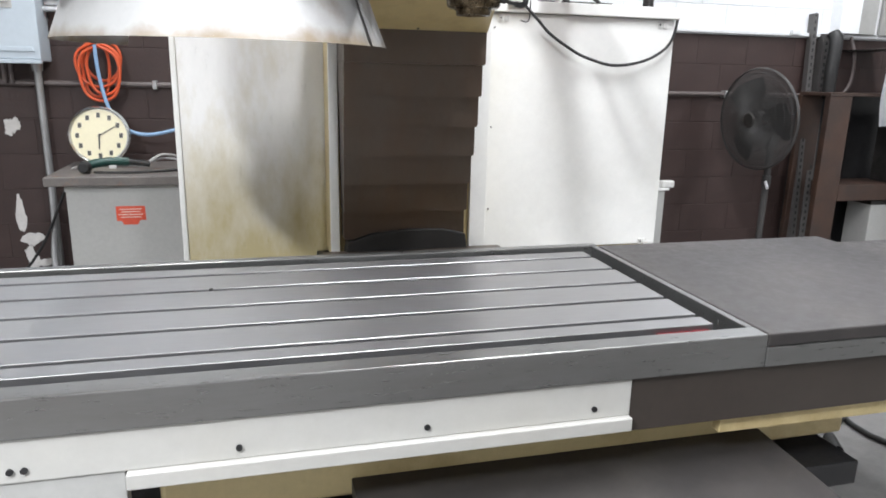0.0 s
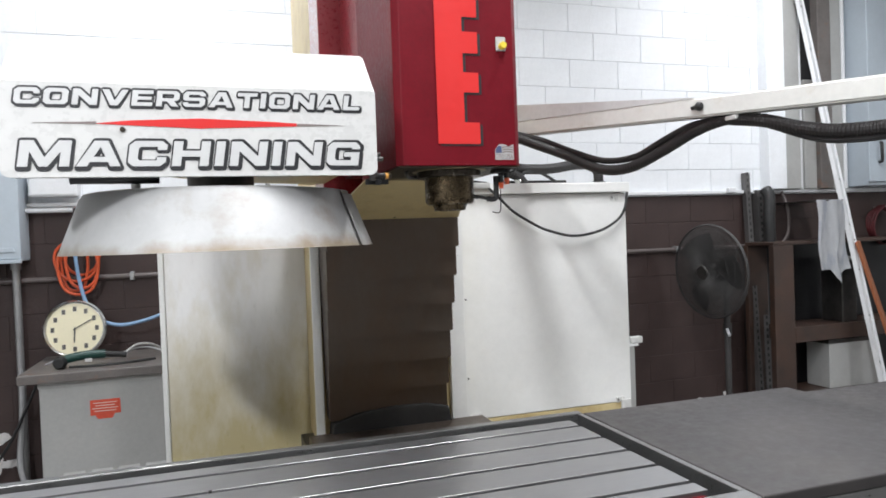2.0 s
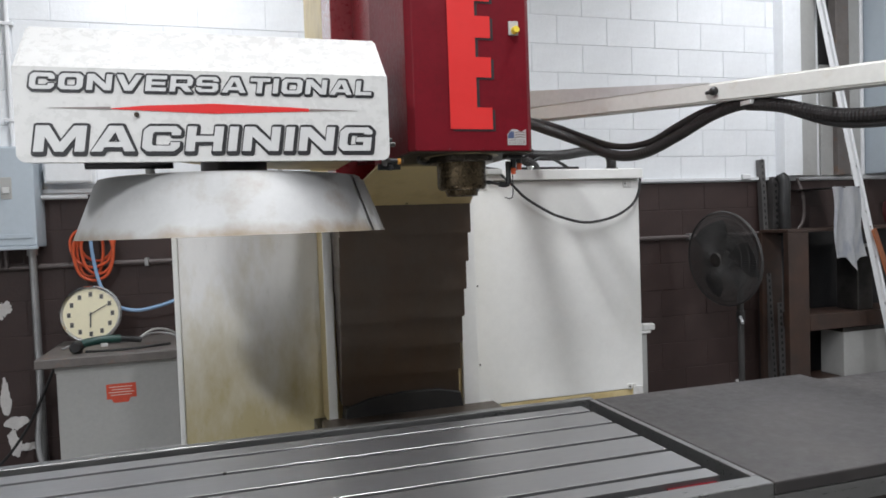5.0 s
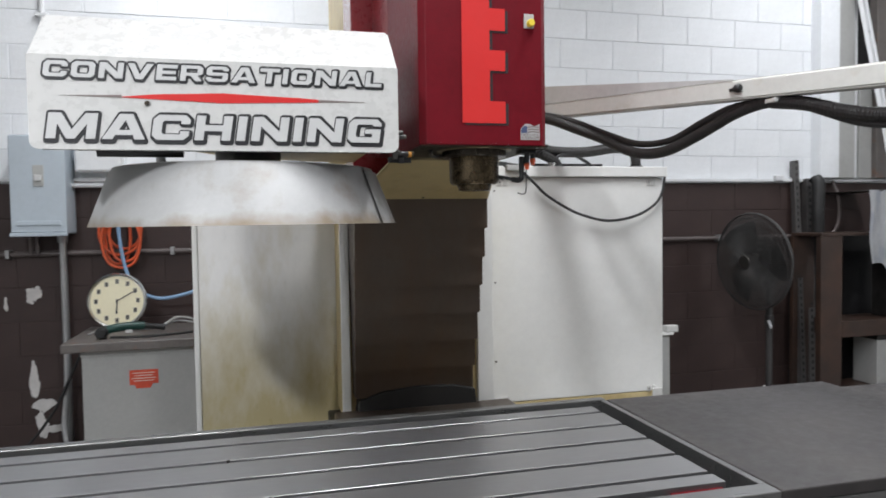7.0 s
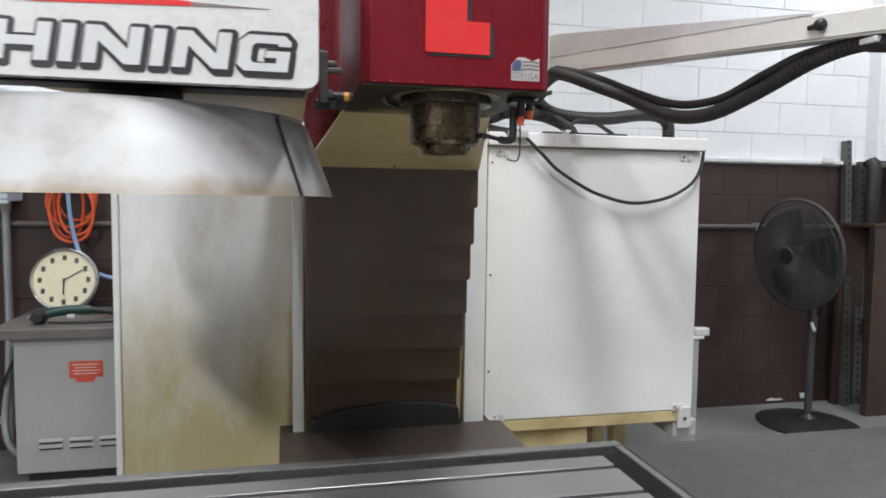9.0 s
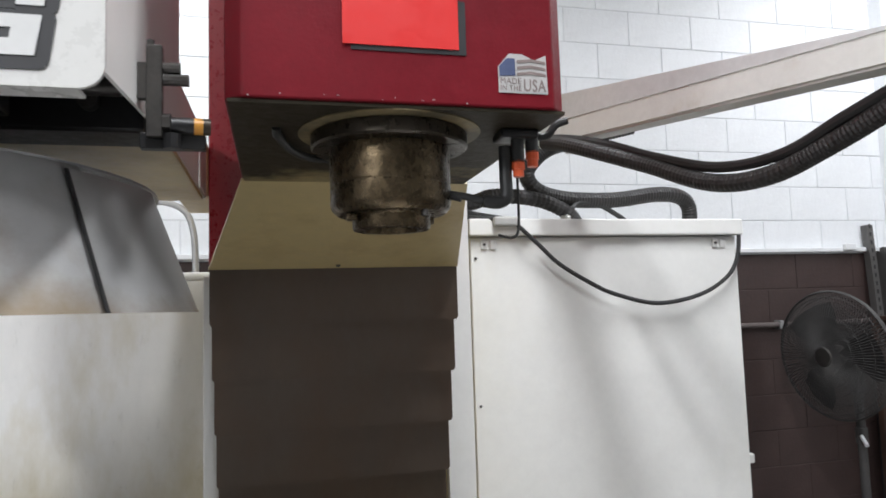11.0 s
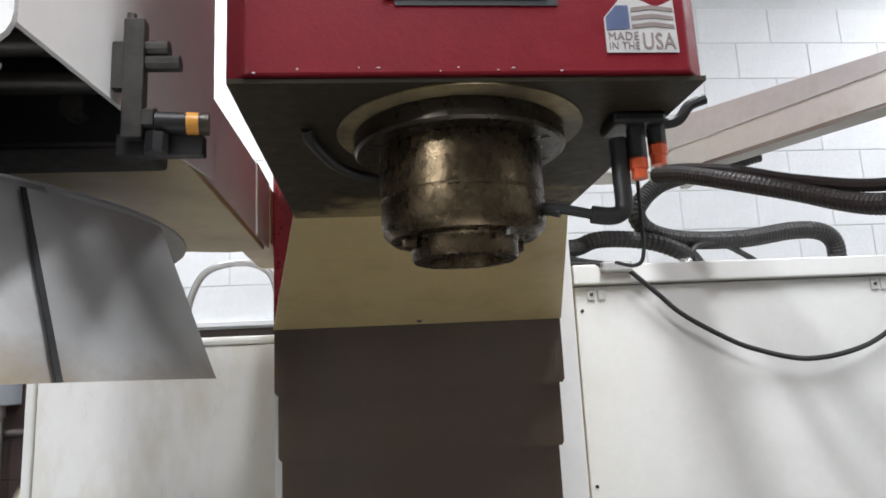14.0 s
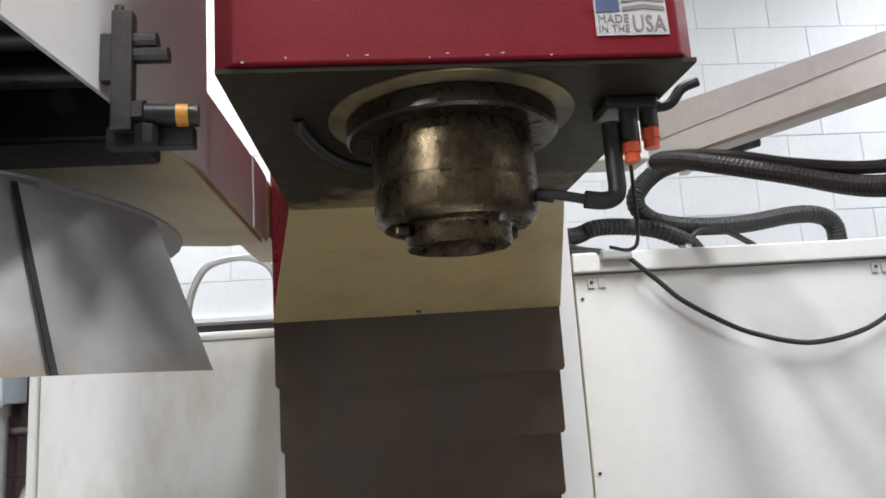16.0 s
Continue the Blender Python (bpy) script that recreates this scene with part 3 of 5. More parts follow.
def spindle_head():
    h = thing("spindle_head", "glossy red milling head with spindle, over the table", "milling head", (0.01, 0.3, 1.5))
    x0, x1, yf, zb, zt = -0.160, 0.183, 0.070, 1.562, 2.72
    shell = part("head_shell", prism([(x0 + 0.016, yf), (x1 - 0.016, yf), (x1, yf + 0.016), (x1, 0.52), (x0, 0.52), (x0, yf + 0.016)], "z", zb + 0.004, zt, 0.002), RED, h, "dark red gloss paint")
    # neck and carriage between head and column
    part("neck", box(x0 + 0.001, x1 - 0.001, 0.5205, 0.8275, 1.60, zt, 0.002), RED_GLOSS, h)
    part("carriage", box(-0.237, 0.261, 0.828, 1.0495, 1.462, zt, 0.003), RED_GLOSS, h, "dark red gloss paint")
    bm = bmesh.new()
    loop = [(-0.160, 0.468, 1.5625), (0.186, 0.468, 1.5625), (0.261, 0.824, 1.4535), (-0.237, 0.824, 1.4535)]
    a = [bm.verts.new(p) for p in loop]
    b = [bm.verts.new((p[0], p[1] + 0.004, p[2] + 0.006)) for p in loop]
    bm.faces.new(a), bm.faces.new(b[::-1])
    for i in range(4):
        bm.faces.new((a[i], a[(i + 1) % 4], b[(i + 1) % 4], b[i]))
    part("cream_apron", bm, CREAM, h, "oil-yellowed cream sheet metal apron")
    part("apron_screw", rod((0.01, 0.815, 1.461), (0.01, 0.805, 1.459), 0.005, 10), DARK_STEEL, h)
    part("head_floor", box(x0 + 0.003, x1 - 0.003, yf + 0.004, 0.47, zb, zb + 0.0035), HEAD_FLOOR, h, "blackened cream underside")
    cx, cy = 0.0125, 0.180
    part("spindle_collar", lathe([(0.0, 1.5622), (0.1015, 1.5622), (0.1020, 1.5606), (0.0, 1.5604)], (cx, cy - 0.004, 0), n=48), RING, h, "oil-soaked cream ring", smooth=True)
    part("spindle_flange", lathe([(0.0, 1.5602), (0.0868, 1.5602), (0.0880, 1.559), (0.0880, 1.5455), (0.0855, 1.5434), (0.0, 1.5432)], (cx, cy, 0), n=64), FLANGE, h, "dark oily spindle flange", smooth=True)
    spindle = part("spindle", lathe([(0.0, 1.5430), (0.0675, 1.5430), (0.0675, 1.541), (0.0675, 1.5035), (0.0667, 1.5025), (0.0667, 1.5015), (0.0675, 1.5005),
                                  (0.0675, 1.482), (0.066, 1.476), (0.060, 1.4705), (0.045, 1.4700), (0.0435, 1.468), (0.0435, 1.456), (0.042, 1.4535), (0.031, 1.453), (0.029, 1.466), (0.0, 1.466)], (cx, cy, 0), n=64), SPINDLE_STEEL, h, "browned oily steel spindle nose", smooth=True)
    for k in range(8):
        a = radians(45 * k + 12)
        p = (cx + 0.076 * math.cos(a), cy + 0.076 * math.sin(a))
        part("flange_bolt", rod((*p, 1.545), (*p, 1.5425), 0.004, 8), DARK_STEEL, spindle)
    for a in (200, 20):
        p = (cx + 0.049 * math.cos(radians(a)), cy + 0.049 * math.sin(radians(a)))
        part("drive_key", box(p[0] - 0.006, p[0] + 0.006, p[1] - 0.006, p[1] + 0.006, 1.462, 1.471, 0.002), SPINDLE_STEEL, spindle)
    for a in (300, 120):
        p = (cx + 0.056 * math.cos(radians(a)), cy + 0.056 * math.sin(radians(a)))
        part("nozzle", rod((*p, 1.464), (*p, 1.472), 0.004, 8), DARK_STEEL, spindle)
    part("oil_pipe", tube([(-0.112, 0.16, 1.562), (-0.110, 0.175, 1.556), (-0.095, 0.225, 1.553), (-0.070, 0.265, 1.553), (-0.03, 0.285, 1.556), (0.0, 0.29, 1.562)], 0.005), BLACK, h, smooth=True)
    # coolant fittings under the right corner
    block = part("coolant_block", box(0.130, 0.174, 0.13, 0.168, 1.552, 1.5618, 0.003), BLACK_METAL, h, "black coolant manifold with orange valves")
    part("elbow", tube([(0.139, 0.15, 1.545), (0.139, 0.15, 1.51), (0.139, 0.15, 1.490), (0.135, 0.15, 1.483), (0.126, 0.15, 1.481), (0.112, 0.151, 1.483)], 0.0072, n=12), BLACK, block, smooth=True)
    part("coolant_hose", tube([(0.113, 0.151, 1.483), (0.10, 0.152, 1.486), (0.088, 0.154, 1.489), (0.068, 0.157, 1.492)], 0.0042, n=10), BLACK, block, smooth=True)
    part("hose", tube([(0.088, 0.155, 1.487), (0.082, 0.158, 1.489), (0.076, 0.164, 1.492), (0.070, 0.172, 1.497)], 0.005), BLACK, block, smooth=True)
    for x, y, z in ((0.153, 0.146, 1.520), (0.171, 0.148, 1.532)):
        part("valve_stem", rod((x, y, z + 0.006), (x, y, 1.5615), 0.0075, 12), BLACK, block, smooth=True)
        bm = rod((x, y, z + 0.008), (x, y, z - 0.002), 0.0075, 12)
        rod((x, y, z - 0.001), (x, y, z - 0.010), 0.0062, 12, bm)
        part("valve_cap", bm, ORANGE_CAP, block, "orange plastic valve cap")
    part("tap_lever", tube([(0.168, 0.15, 1.569 - 0.012), (0.188, 0.145, 1.562 - 0.004), (0.199, 0.142, 1.570), (0.212, 0.14, 1.575)], 0.0045), BLACK, block, smooth=True)
    part("wire", tube([(0.160, 0.17, 1.548), (0.161, 0.172, 1.50), (0.160, 0.172, 1.455), (0.152, 0.172, 1.444), (0.135, 0.172, 1.447)], 0.0016, n=6), BLACK, block, smooth=True)
    # bright red vinyl emblem strip with square notches, and its black shadow
    def notched(dx, dz, front, back):
        z, bars = 1.622 + dz, ((0.0, 0.056), (0.134, 0.186), (0.236, 0.292), (0.330, 0.390), (0.470, 0.530), (0.590, 0.650))
        pts = [(-0.050 + dx, z)]
        for a, c in bars:
            pts += [(0.024 + dx, z + a), (0.066 + dx, z + a), (0.066 + dx, z + c), (0.024 + dx, z + c)]
        return prism(pts[:1] + pts[2:-1] + [(-0.050 + dx, z + 0.650)], "y", yf - front, yf - back)
    part("logo_shadow", notched(0.008, -0.005, 0.0012, 0.0002), BLACK_VINYL, shell)
    part("logo_panel", notched(0.0, 0.0, 0.0026, 0.0014), LOGO_RED, shell, "bright red vinyl emblem strip")
    rng = random.Random(9)
    for k in range(9):
        xx = x0 + 0.02 + rng.random() * (x1 - x0 - 0.04)
        w, hh = rng.uniform(0.0004, 0.0020), rng.uniform(0.0003, 0.0008)
        zc = zb + 0.0055 + rng.random() * 0.004
        pts = [(xx - w, zc), (xx - w * 0.3, zc - hh), (xx + w, zc - hh * 0.4), (xx + w * 0.4, zc + hh)]
        part("paint_chip", prism(pts, "y", yf - 0.0004, yf - 0.00005), STICKER_GREY, shell)
    # stop button
    part("button_plate", box(0.118, 0.146, yf - 0.004, yf, 1.868, 1.905, 0.002), STICKER_GREY, shell)
    part("button", lathe([(0, -0.016), (0.008, -0.016), (0.0095, -0.013), (0.0095, 0)], (0.134, yf - 0.004, 1.880), "y", 20), YELLOW, shell, "yellow push button", smooth=True)
    # flag sticker
    sx0, sx1, sz0, sz1 = 0.107, 0.160, 1.581, 1.622
    sticker = part("flag_sticker", prism([(sx0, sz0), (sx1, sz0), (sx1 - 0.001, sz1), (sx1 - 0.014, sz1 - 0.006), (sx0 + 0.026, sz1), (sx0 + 0.012, sz1 + 0.0), (sx0, sz0 + 0.027)], "y", yf - 0.0012, yf - 0.0001), STICKER_GREY, shell, "silver flag sticker with worn lettering")
    part("flag_corner", prism([(sx0 + 0.001, sz0 + 0.017), (sx0 + 0.018, sz0 + 0.018), (sx0 + 0.018, sz0 + 0.036), (sx0 + 0.009, sz0 + 0.036), (sx0 + 0.001, sz0 + 0.027)], "y", yf - 0.0018, yf - 0.0011), STICKER_BLUE, sticker)
    for k in range(3):
        zz = sz0 + 0.018 + 0.0065 * k
        part("flag_stripe", prism([(sx0 + 0.020, zz), (sx0 + 0.035, zz + 0.002), (sx1 - 0.002, zz), (sx1 - 0.002, zz + 0.003), (sx0 + 0.035, zz + 0.0052), (sx0 + 0.020, zz + 0.0032)], "y", yf - 0.0018, yf - 0.0011), STICKER_DARK, sticker)
    word("lettering", "MADE", STICKER_DARK, sticker, (sx0 + 0.013, yf - 0.0014, sz0 + 0.0125), 0.022, 0.0062, 0.0006)
    word("lettering", "IN THE", STICKER_DARK, sticker, (sx0 + 0.013, yf - 0.0014, sz0 + 0.005), 0.022, 0.0055, 0.0006)
    word("lettering", "USA", STICKER_DARK, sticker, (sx0 + 0.039, yf - 0.0014, sz0 + 0.0085), 0.024, 0.013, 0.0006, offset=0.01)


def tool_changer():
    c = thing("tool_changer", "white tool changer with lettered cover and steel carousel hood", "tool changer", (-0.6, 0.3, 1.37))
    x0, x1, z0, z1, fy = -1.010, -0.2365, 1.5335, 1.728, -0.038
    # cover: lettered front, sloping roof and end cheeks, open underneath
    def corner(xc, zc, a0, r=0.018, n=5):
        return [(xc + r * math.cos(radians(a0 + 90 * i / n)), zc + r * math.sin(radians(a0 + 90 * i / n))) for i in range(n + 1)]
    r = 0.018
    outline = corner(x1 - r, z0 + r, -90) + [(x1, z1), (x0, z1)] + corner(x0 + r, z0 + r, 180)
    front = part("front_panel", prism(outline, "y", fy, fy + 0.004), CHANGER_WHITE, c, "white front panel with outlined lettering")
    part("roof_slope", prism([(fy, z1 + 0.0005), (0.085, 1.842), (0.085, 1.838), (fy + 0.004, z1 - 0.004)], "x", x0 + 0.006, x1 - 0.006), CHANGER_WHITE, c)
    part("roof", box(x0 + 0.006, x1 - 0.006, 0.0855, 0.385, 1.836, 1.842, 0.001), CHANGER_WHITE, c)
    cheek = [(fy + 0.0045, 1.548), (fy + 0.0045, z1), (0.085, 1.838), (0.385, 1.838), (0.385, 1.589), (0.27, 1.575)]
    part("end_cheek", prism(cheek, "x", x1 - 0.004, x1 - 0.0005), ARM_WHITE, c)
    part("end_cheek", prism(cheek, "x", x0 + 0.0005, x0 + 0.004), CHANGER_WHITE, c)
    part("front_lip", box(x0 + 0.02, x1 - 0.02, fy + 0.0042, fy + 0.03, z0 + 0.001, z0 + 0.004), CHANGER_WHITE, c)
    # black frame inside
    part("inner_frame", box(x0 + 0.02, x1 - 0.012, 0.19, 0.262, 1.560, 1.640, 0.004), BLACK_METAL, c, "black steel frame")
    part("inner_back", box(x0 + 0.02, x1 - 0.010, 0.03, 0.26, 1.642, 1.652), BLACK_METAL, c)
    for y in (0.06, 0.12):
        part("guide_rail", rod((x0 + 0.03, y, 1.585), (x1 - 0.02, y, 1.585), 0.009, 14), DARK_STEEL, c, smooth=True)
    part("carriage_block", box(-0.45, -0.36, 0.035, 0.15, 1.56, 1.61, 0.004), BLACK_METAL, c)
    part("frame_bolt", rod((-0.30, 0.175, 1.590), (-0.30, 0.19, 1.590), 0.010, 12), DARK_STEEL, c)
    # cream arm back to the column
    arm = part("support_arm", prism([(-0.80, 0.27), (-0.242, 0.27), (-0.242, 0.76), (-0.30, 0.775), (-0.42, 0.74), (-0.56, 0.66), (-0.70, 0.52), (-0.78, 0.38)], "z", 1.580, 1.588, 0.001), CREAM, c, "cream steel support arm")
    part("arm_side", prism([(0.262, 1.5885), (0.679, 1.5885), (0.679, 1.702), (0.386, 1.690), (0.262, 1.690)], "x", -0.247, -0.241), ARM_WHITE, arm)
    part("arm_end", box(-0.30, -0.2385, 0.6795, 0.80, 1.5885, 1.705, 0.003), BOOM, arm)
    part("arm_mount", box(-0.300, -0.2375, 0.8005, 1.074, 1.60, 1.70, 0.003), CREAM, arm)
    # steel carousel hood
    cx, cy, R, rt, zb, zt = -0.585, 0.300, 0.390, 0.338, 1.3695, 1.508
    prof = [(rt - 0.020, zt + 0.004), (rt - 0.006, zt + 0.003), (rt, zt - 0.004), (R - 0.002, zb + 0.004), (R, zb), (R - 0.002, zb), (rt - 0.003, zt - 0.006), (rt - 0.020, zt + 0.0015)]
    hood = part("hood", lathe([*prof, prof[0]], (cx, cy, 0), n=72, start=-225, end=-30), HOOD_STEEL, c, "brushed stainless carousel hood with oil stains", smooth=True)
    prof2 = [(p + 0.0016, z) for p, z in prof[2:5]] + [(p + 0.0032, z) for p, z in prof[4:1:-1]]
    part("hood_tail", lathe([*prof2, prof2[0]], (cx, cy, 0), n=14, start=-33.6, end=-9.5), HOOD_STEEL, hood, "overlapping end of the hood", smooth=True)
    prof3 = [(p + 0.0034, z) for p, z in prof[2:5]] + [(p + 0.0042, z) for p, z in prof[4:1:-1]]
    part("hood_seam", lathe([*prof3, prof3[0]], (cx, cy, 0), n=2, start=-34.0, end=-33.3), BLACK, hood, "black sealing strip")
    part("hood_lid", lathe([(0.0, zt + 0.002), (rt - 0.006, zt + 0.0025), (rt - 0.006, zt + 0.0055), (0.0, zt + 0.0055)], (cx, cy, 0), n=48), HOOD_STEEL, hood)
    part("carousel_hub", lathe([(0.0, zt + 0.0058), (0.09, zt + 0.0058), (0.09, 1.5798), (0.0, 1.5798)], (cx, cy + 0.12, 0), n=32), DARK_STEEL, c, smooth=True)
    part("carousel_disc", lathe([(0.0, 1.40), (0.30, 1.40), (0.30, 1.425), (0.0, 1.425)], (cx, cy, 0), n=40), DARK_STEEL, c, smooth=True)
    part("carousel_shaft", rod((cx, cy, 1.425), (cx, cy, 1.5095), 0.04, 20), DARK_STEEL, c, smooth=True)
    for x, y in ((-0.77, 0.06),):
        part("standoff", rod((x, y, zt - 0.01), (x, y, 1.565), 0.010, 12), CHANGER_WHITE, c, smooth=True)
    part("air_cylinder", rod((-0.9, 0.05, 1.540), (-0.72, 0.05, 1.540), 0.014, 14), BLACK_METAL, c, smooth=True)
    # sensor bracket on the right-hand end
    bracket = part("sensor_bracket", box(-0.229, -0.215, 0.086, 0.097, 1.530, 1.617, 0.001), DARK_STEEL, c, "dark steel sensor bracket")
    for z in (1.597, 1.586):
        part("cap_screw", rod((-0.216, 0.094, z), (-0.200 + (1.597 - z) * 0.7, 0.094, z), 0.0058, 10), DARK_STEEL, bracket, smooth=True)
    part("spacer", box(-0.2366, -0.2292, 0.088, 0.096, 1.566, 1.60, 0.0), DARK_STEEL, bracket)
    part("stub", rod((-0.226, 0.093, 1.617), (-0.226, 0.093, 1.623), 0.0035, 8), DARK_STEEL, bracket)
    part("hex_nut", rod((-0.215, 0.095, 1.544), (-0.208, 0.095, 1.544), 0.010, 6), DARK_STEEL, bracket)
    sensor = part("sensor", rod((-0.208, 0.095, 1.543), (-0.188, 0.097, 1.543), 0.0078, 16), BLACK_METAL, bracket, smooth=True)
    part("sensor_band", rod((-0.188, 0.097, 1.543), (-0.180, 0.098, 1.543), 0.0079, 16), AMBER, bracket, "amber sensor band", smooth=True)
    part("sensor_tip", rod((-0.180, 0.098, 1.543), (-0.1735, 0.099, 1.543), 0.0080, 16), GRIMY_METAL, bracket, smooth=True)
    part("lower_bracket", box(-0.2365, -0.178, 0.10, 0.112, 1.522, 1.537, 0.001), BLACK_METAL, bracket)
    part("lower_bolt", rod((-0.207, 0.093, 1.520), (-0.207, 0.093, 1.534), 0.008, 8), BLACK_METAL, bracket)
    # lettering on the front panel
    mid = -0.6272
    word("letter_outline", "CONVERSATIONAL", BLACK_VINYL, front, (mid + 0.0008, fy - 0.0007, 1.6985), 0.7156, 0.0440, 0.0010, grow=0.0042, broad=True)
    word("letter_face", "CONVERSATIONAL", GREY_VINYL, front, (mid - 0.0004, fy - 0.0017, 1.6996), 0.7050, 0.0330, 0.0008, broad=True)
    word("letter_outline", "MACHINING", BLACK_VINYL, front, (mid + 0.0018, fy - 0.0007, 1.5800), 0.7166, 0.0689, 0.0010, grow=0.0055, broad=True)
    word("letter_face", "MACHINING", GREY_VINYL, front, (mid - 0.0006, fy - 0.0019, 1.5822), 0.7030, 0.0535, 0.0008, broad=True)
    part("red_flash", prism([(-0.83, 1.6455), (-0.7661, 1.6520), (-0.6272, 1.6585), (-0.4651, 1.6530), (-0.42, 1.6505), (-0.42, 1.6440), (-0.4651, 1.6425), (-0.6272, 1.6367), (-0.7661, 1.6415), (-0.83, 1.6440)], "y", fy - 0.0012, fy - 0.0001), LOGO_RED, front, "red vinyl flash")
    part("flash_tail", prism([(-0.950, 1.6452), (-0.8305, 1.6490), (-0.8305, 1.6430)], "y", fy - 0.0011, fy - 0.0001), STICKER_DARK, front)
    part("flash_tail", prism([(-0.310, 1.6475), (-0.4195, 1.6443), (-0.4195, 1.6502)], "y", fy - 0.0011, fy - 0.0001), STICKER_DARK, front)
    part("panel_screw", rod((-0.7807, fy, 1.6328), (-0.7807, fy - 0.004, 1.6328), 0.0055, 10), GRIMY_METAL, front)


def conduit_bend():
    t = thing("conduit_bend", "bent grey conduit standing on the guard cabinet", "conduit", (-0.5, 1.75, 1.465))
    part("conduit", tube([(-0.632, 1.75, 1.4655), (-0.628, 1.75, 1.56), (-0.612, 1.75, 1.64), (-0.575, 1.75, 1.705), (-0.51, 1.75, 1.730), (-0.44, 1.75, 1.730), (-0.385, 1.75, 1.70), (-0.362, 1.75, 1.64), (-0.355, 1.75, 1.55), (-0.355, 1.75, 1.4655)], 0.0105, 8, 12), PIPE_GREY, t, smooth=True)


def pendant_arm():
    a = thing("pendant_arm", "cream steel boom carrying hoses from the column", "machine boom", (0.3, 0.9, 1.7))
    knob = Vector((0.900, 0.281, 1.7737))
    d = Vector((0.2795, -0.9575, -0.0709)).normalized()
    side = Vector((-d.y, d.x, 0)).normalized()     # away from the operator
    up = side.cross(d).normalized()
    up = up if up.z > 0 else -up
    wide, high = 0.062, 0.062
    p0, p1 = knob - d * 1.0 + side * wide / 2, knob + d * 1.45 + side * wide / 2

    def beam(q0, q1, w, h, bevel):
        bm = bmesh.new()
        bmesh.ops.create_cube(bm, size=1)
        m = Matrix(((q1 - q0).normalized(), side, up)).transposed().to_4x4()
        m = Matrix.Translation((q0 + q1) / 2) @ m @ Matrix.Diagonal(((q1 - q0).length, w, h, 1))
        bmesh.ops.transform(bm, matrix=m, verts=bm.verts)
        bmesh.ops.bevel(bm, geom=bm.edges, offset=bevel, segments=3, affect="EDGES")
        return bm

    boom = part("boom", beam(p0, p1, wide, high, 0.006), BOOM, a, "cream painted box-section boom")
    # tapered stiffener behind the boom
    def on(s, h, w):
        return p0 + d * s + up * h + side * w
    bm = bmesh.new()
    pts = [(0.0, high / 2 + 0.0005), (0.0, 0.106), (0.06, 0.106), (1.0, high / 2 + 0.003), (1.0, high / 2 + 0.0005)]
    lo = [bm.verts.new(on(s, h, -wide / 2 + 0.002)) for s, h in pts]
    hi = [bm.verts.new(on(s, h, -wide / 2 + 0.010)) for s, h in pts]
    bm.faces.new(lo), bm.faces.new(hi[::-1])
    for i in range(len(pts)):
        j = (i + 1) % len(pts)
        bm.faces.new((lo[i], lo[j], hi[j], hi[i]))
    part("stiffener", bm, STIFFENER_GREY, boom, "grey tapered stiffener plate")
    part("pivot_bracket", box(0.3525, 0.60, 1.16, 1.26, 1.815, 1.93, 0.006), BOOM, a)
    part("knob", lathe([(0, -0.036), (0.008, -0.035), (0.0135, -0.029), (0.0145, -0.022), (0.012, -0.015), (0.006, -0.012), (0.006, 0.012)], (0.897, 0.270, 1.7735), "y", 20), BLACK, a, "round black knob", smooth=True)
    # corrugated hoses slung under the boom
    part("hose", tube([(0.615, 1.17, 1.812), (0.64, 1.08, 1.785), (0.69, 0.985, 1.742), (0.757, 0.880, 1.690), (0.808, 0.72, 1.620), (0.848, 0.585, 1.610), (0.888, 0.447, 1.650), (0.927, 0.313, 1.702), (0.953, 0.225, 1.722), (0.971, 0.162, 1.724)], 0.019, 12, 14, ridge=0.0012, pitch=0.010), HOSE, a, "dark corrugated cable hose")
    part("hose", tube([(0.63, 1.17, 1.825), (0.66, 1.08, 1.80), (0.71, 0.98, 1.762), (0.768, 0.870, 1.708), (0.814, 0.701, 1.650), (0.856, 0.555, 1.647), (0.893, 0.431, 1.690), (0.923, 0.327, 1.722), (0.95, 0.245, 1.728)], 0.012, 12, 10), BLACK, a, "black cable hose", smooth=True)
    part("hose", tube([(0.966, 0.178, 1.722), (0.996, 0.076, 1.700), (1.032, -0.047, 1.657), (1.059, -0.138, 1.637), (1.10, -0.28, 1.630), (1.147, -0.44, 1.640), (1.187, -0.576, 1.652), (1.205, -0.638, 1.655)], 0.020, 12, 14, ridge=0.0012, pitch=0.010), HOSE, a, "dark corrugated cable hose")
    part("hose", tube([(0.970, 0.166, 1.720), (0.999, 0.068, 1.686), (1.037, -0.062, 1.628), (1.065, -0.161, 1.608), (1.107, -0.302, 1.607), (1.151, -0.454, 1.626), (1.19, -0.589, 1.648)], 0.009, 12, 8), BLACK, a, "black cable", smooth=True)
    part("hose_clip", box(0.945, 0.985, 0.14, 0.20, 1.716, 1.730, 0.003), CREAM_PANEL, a)


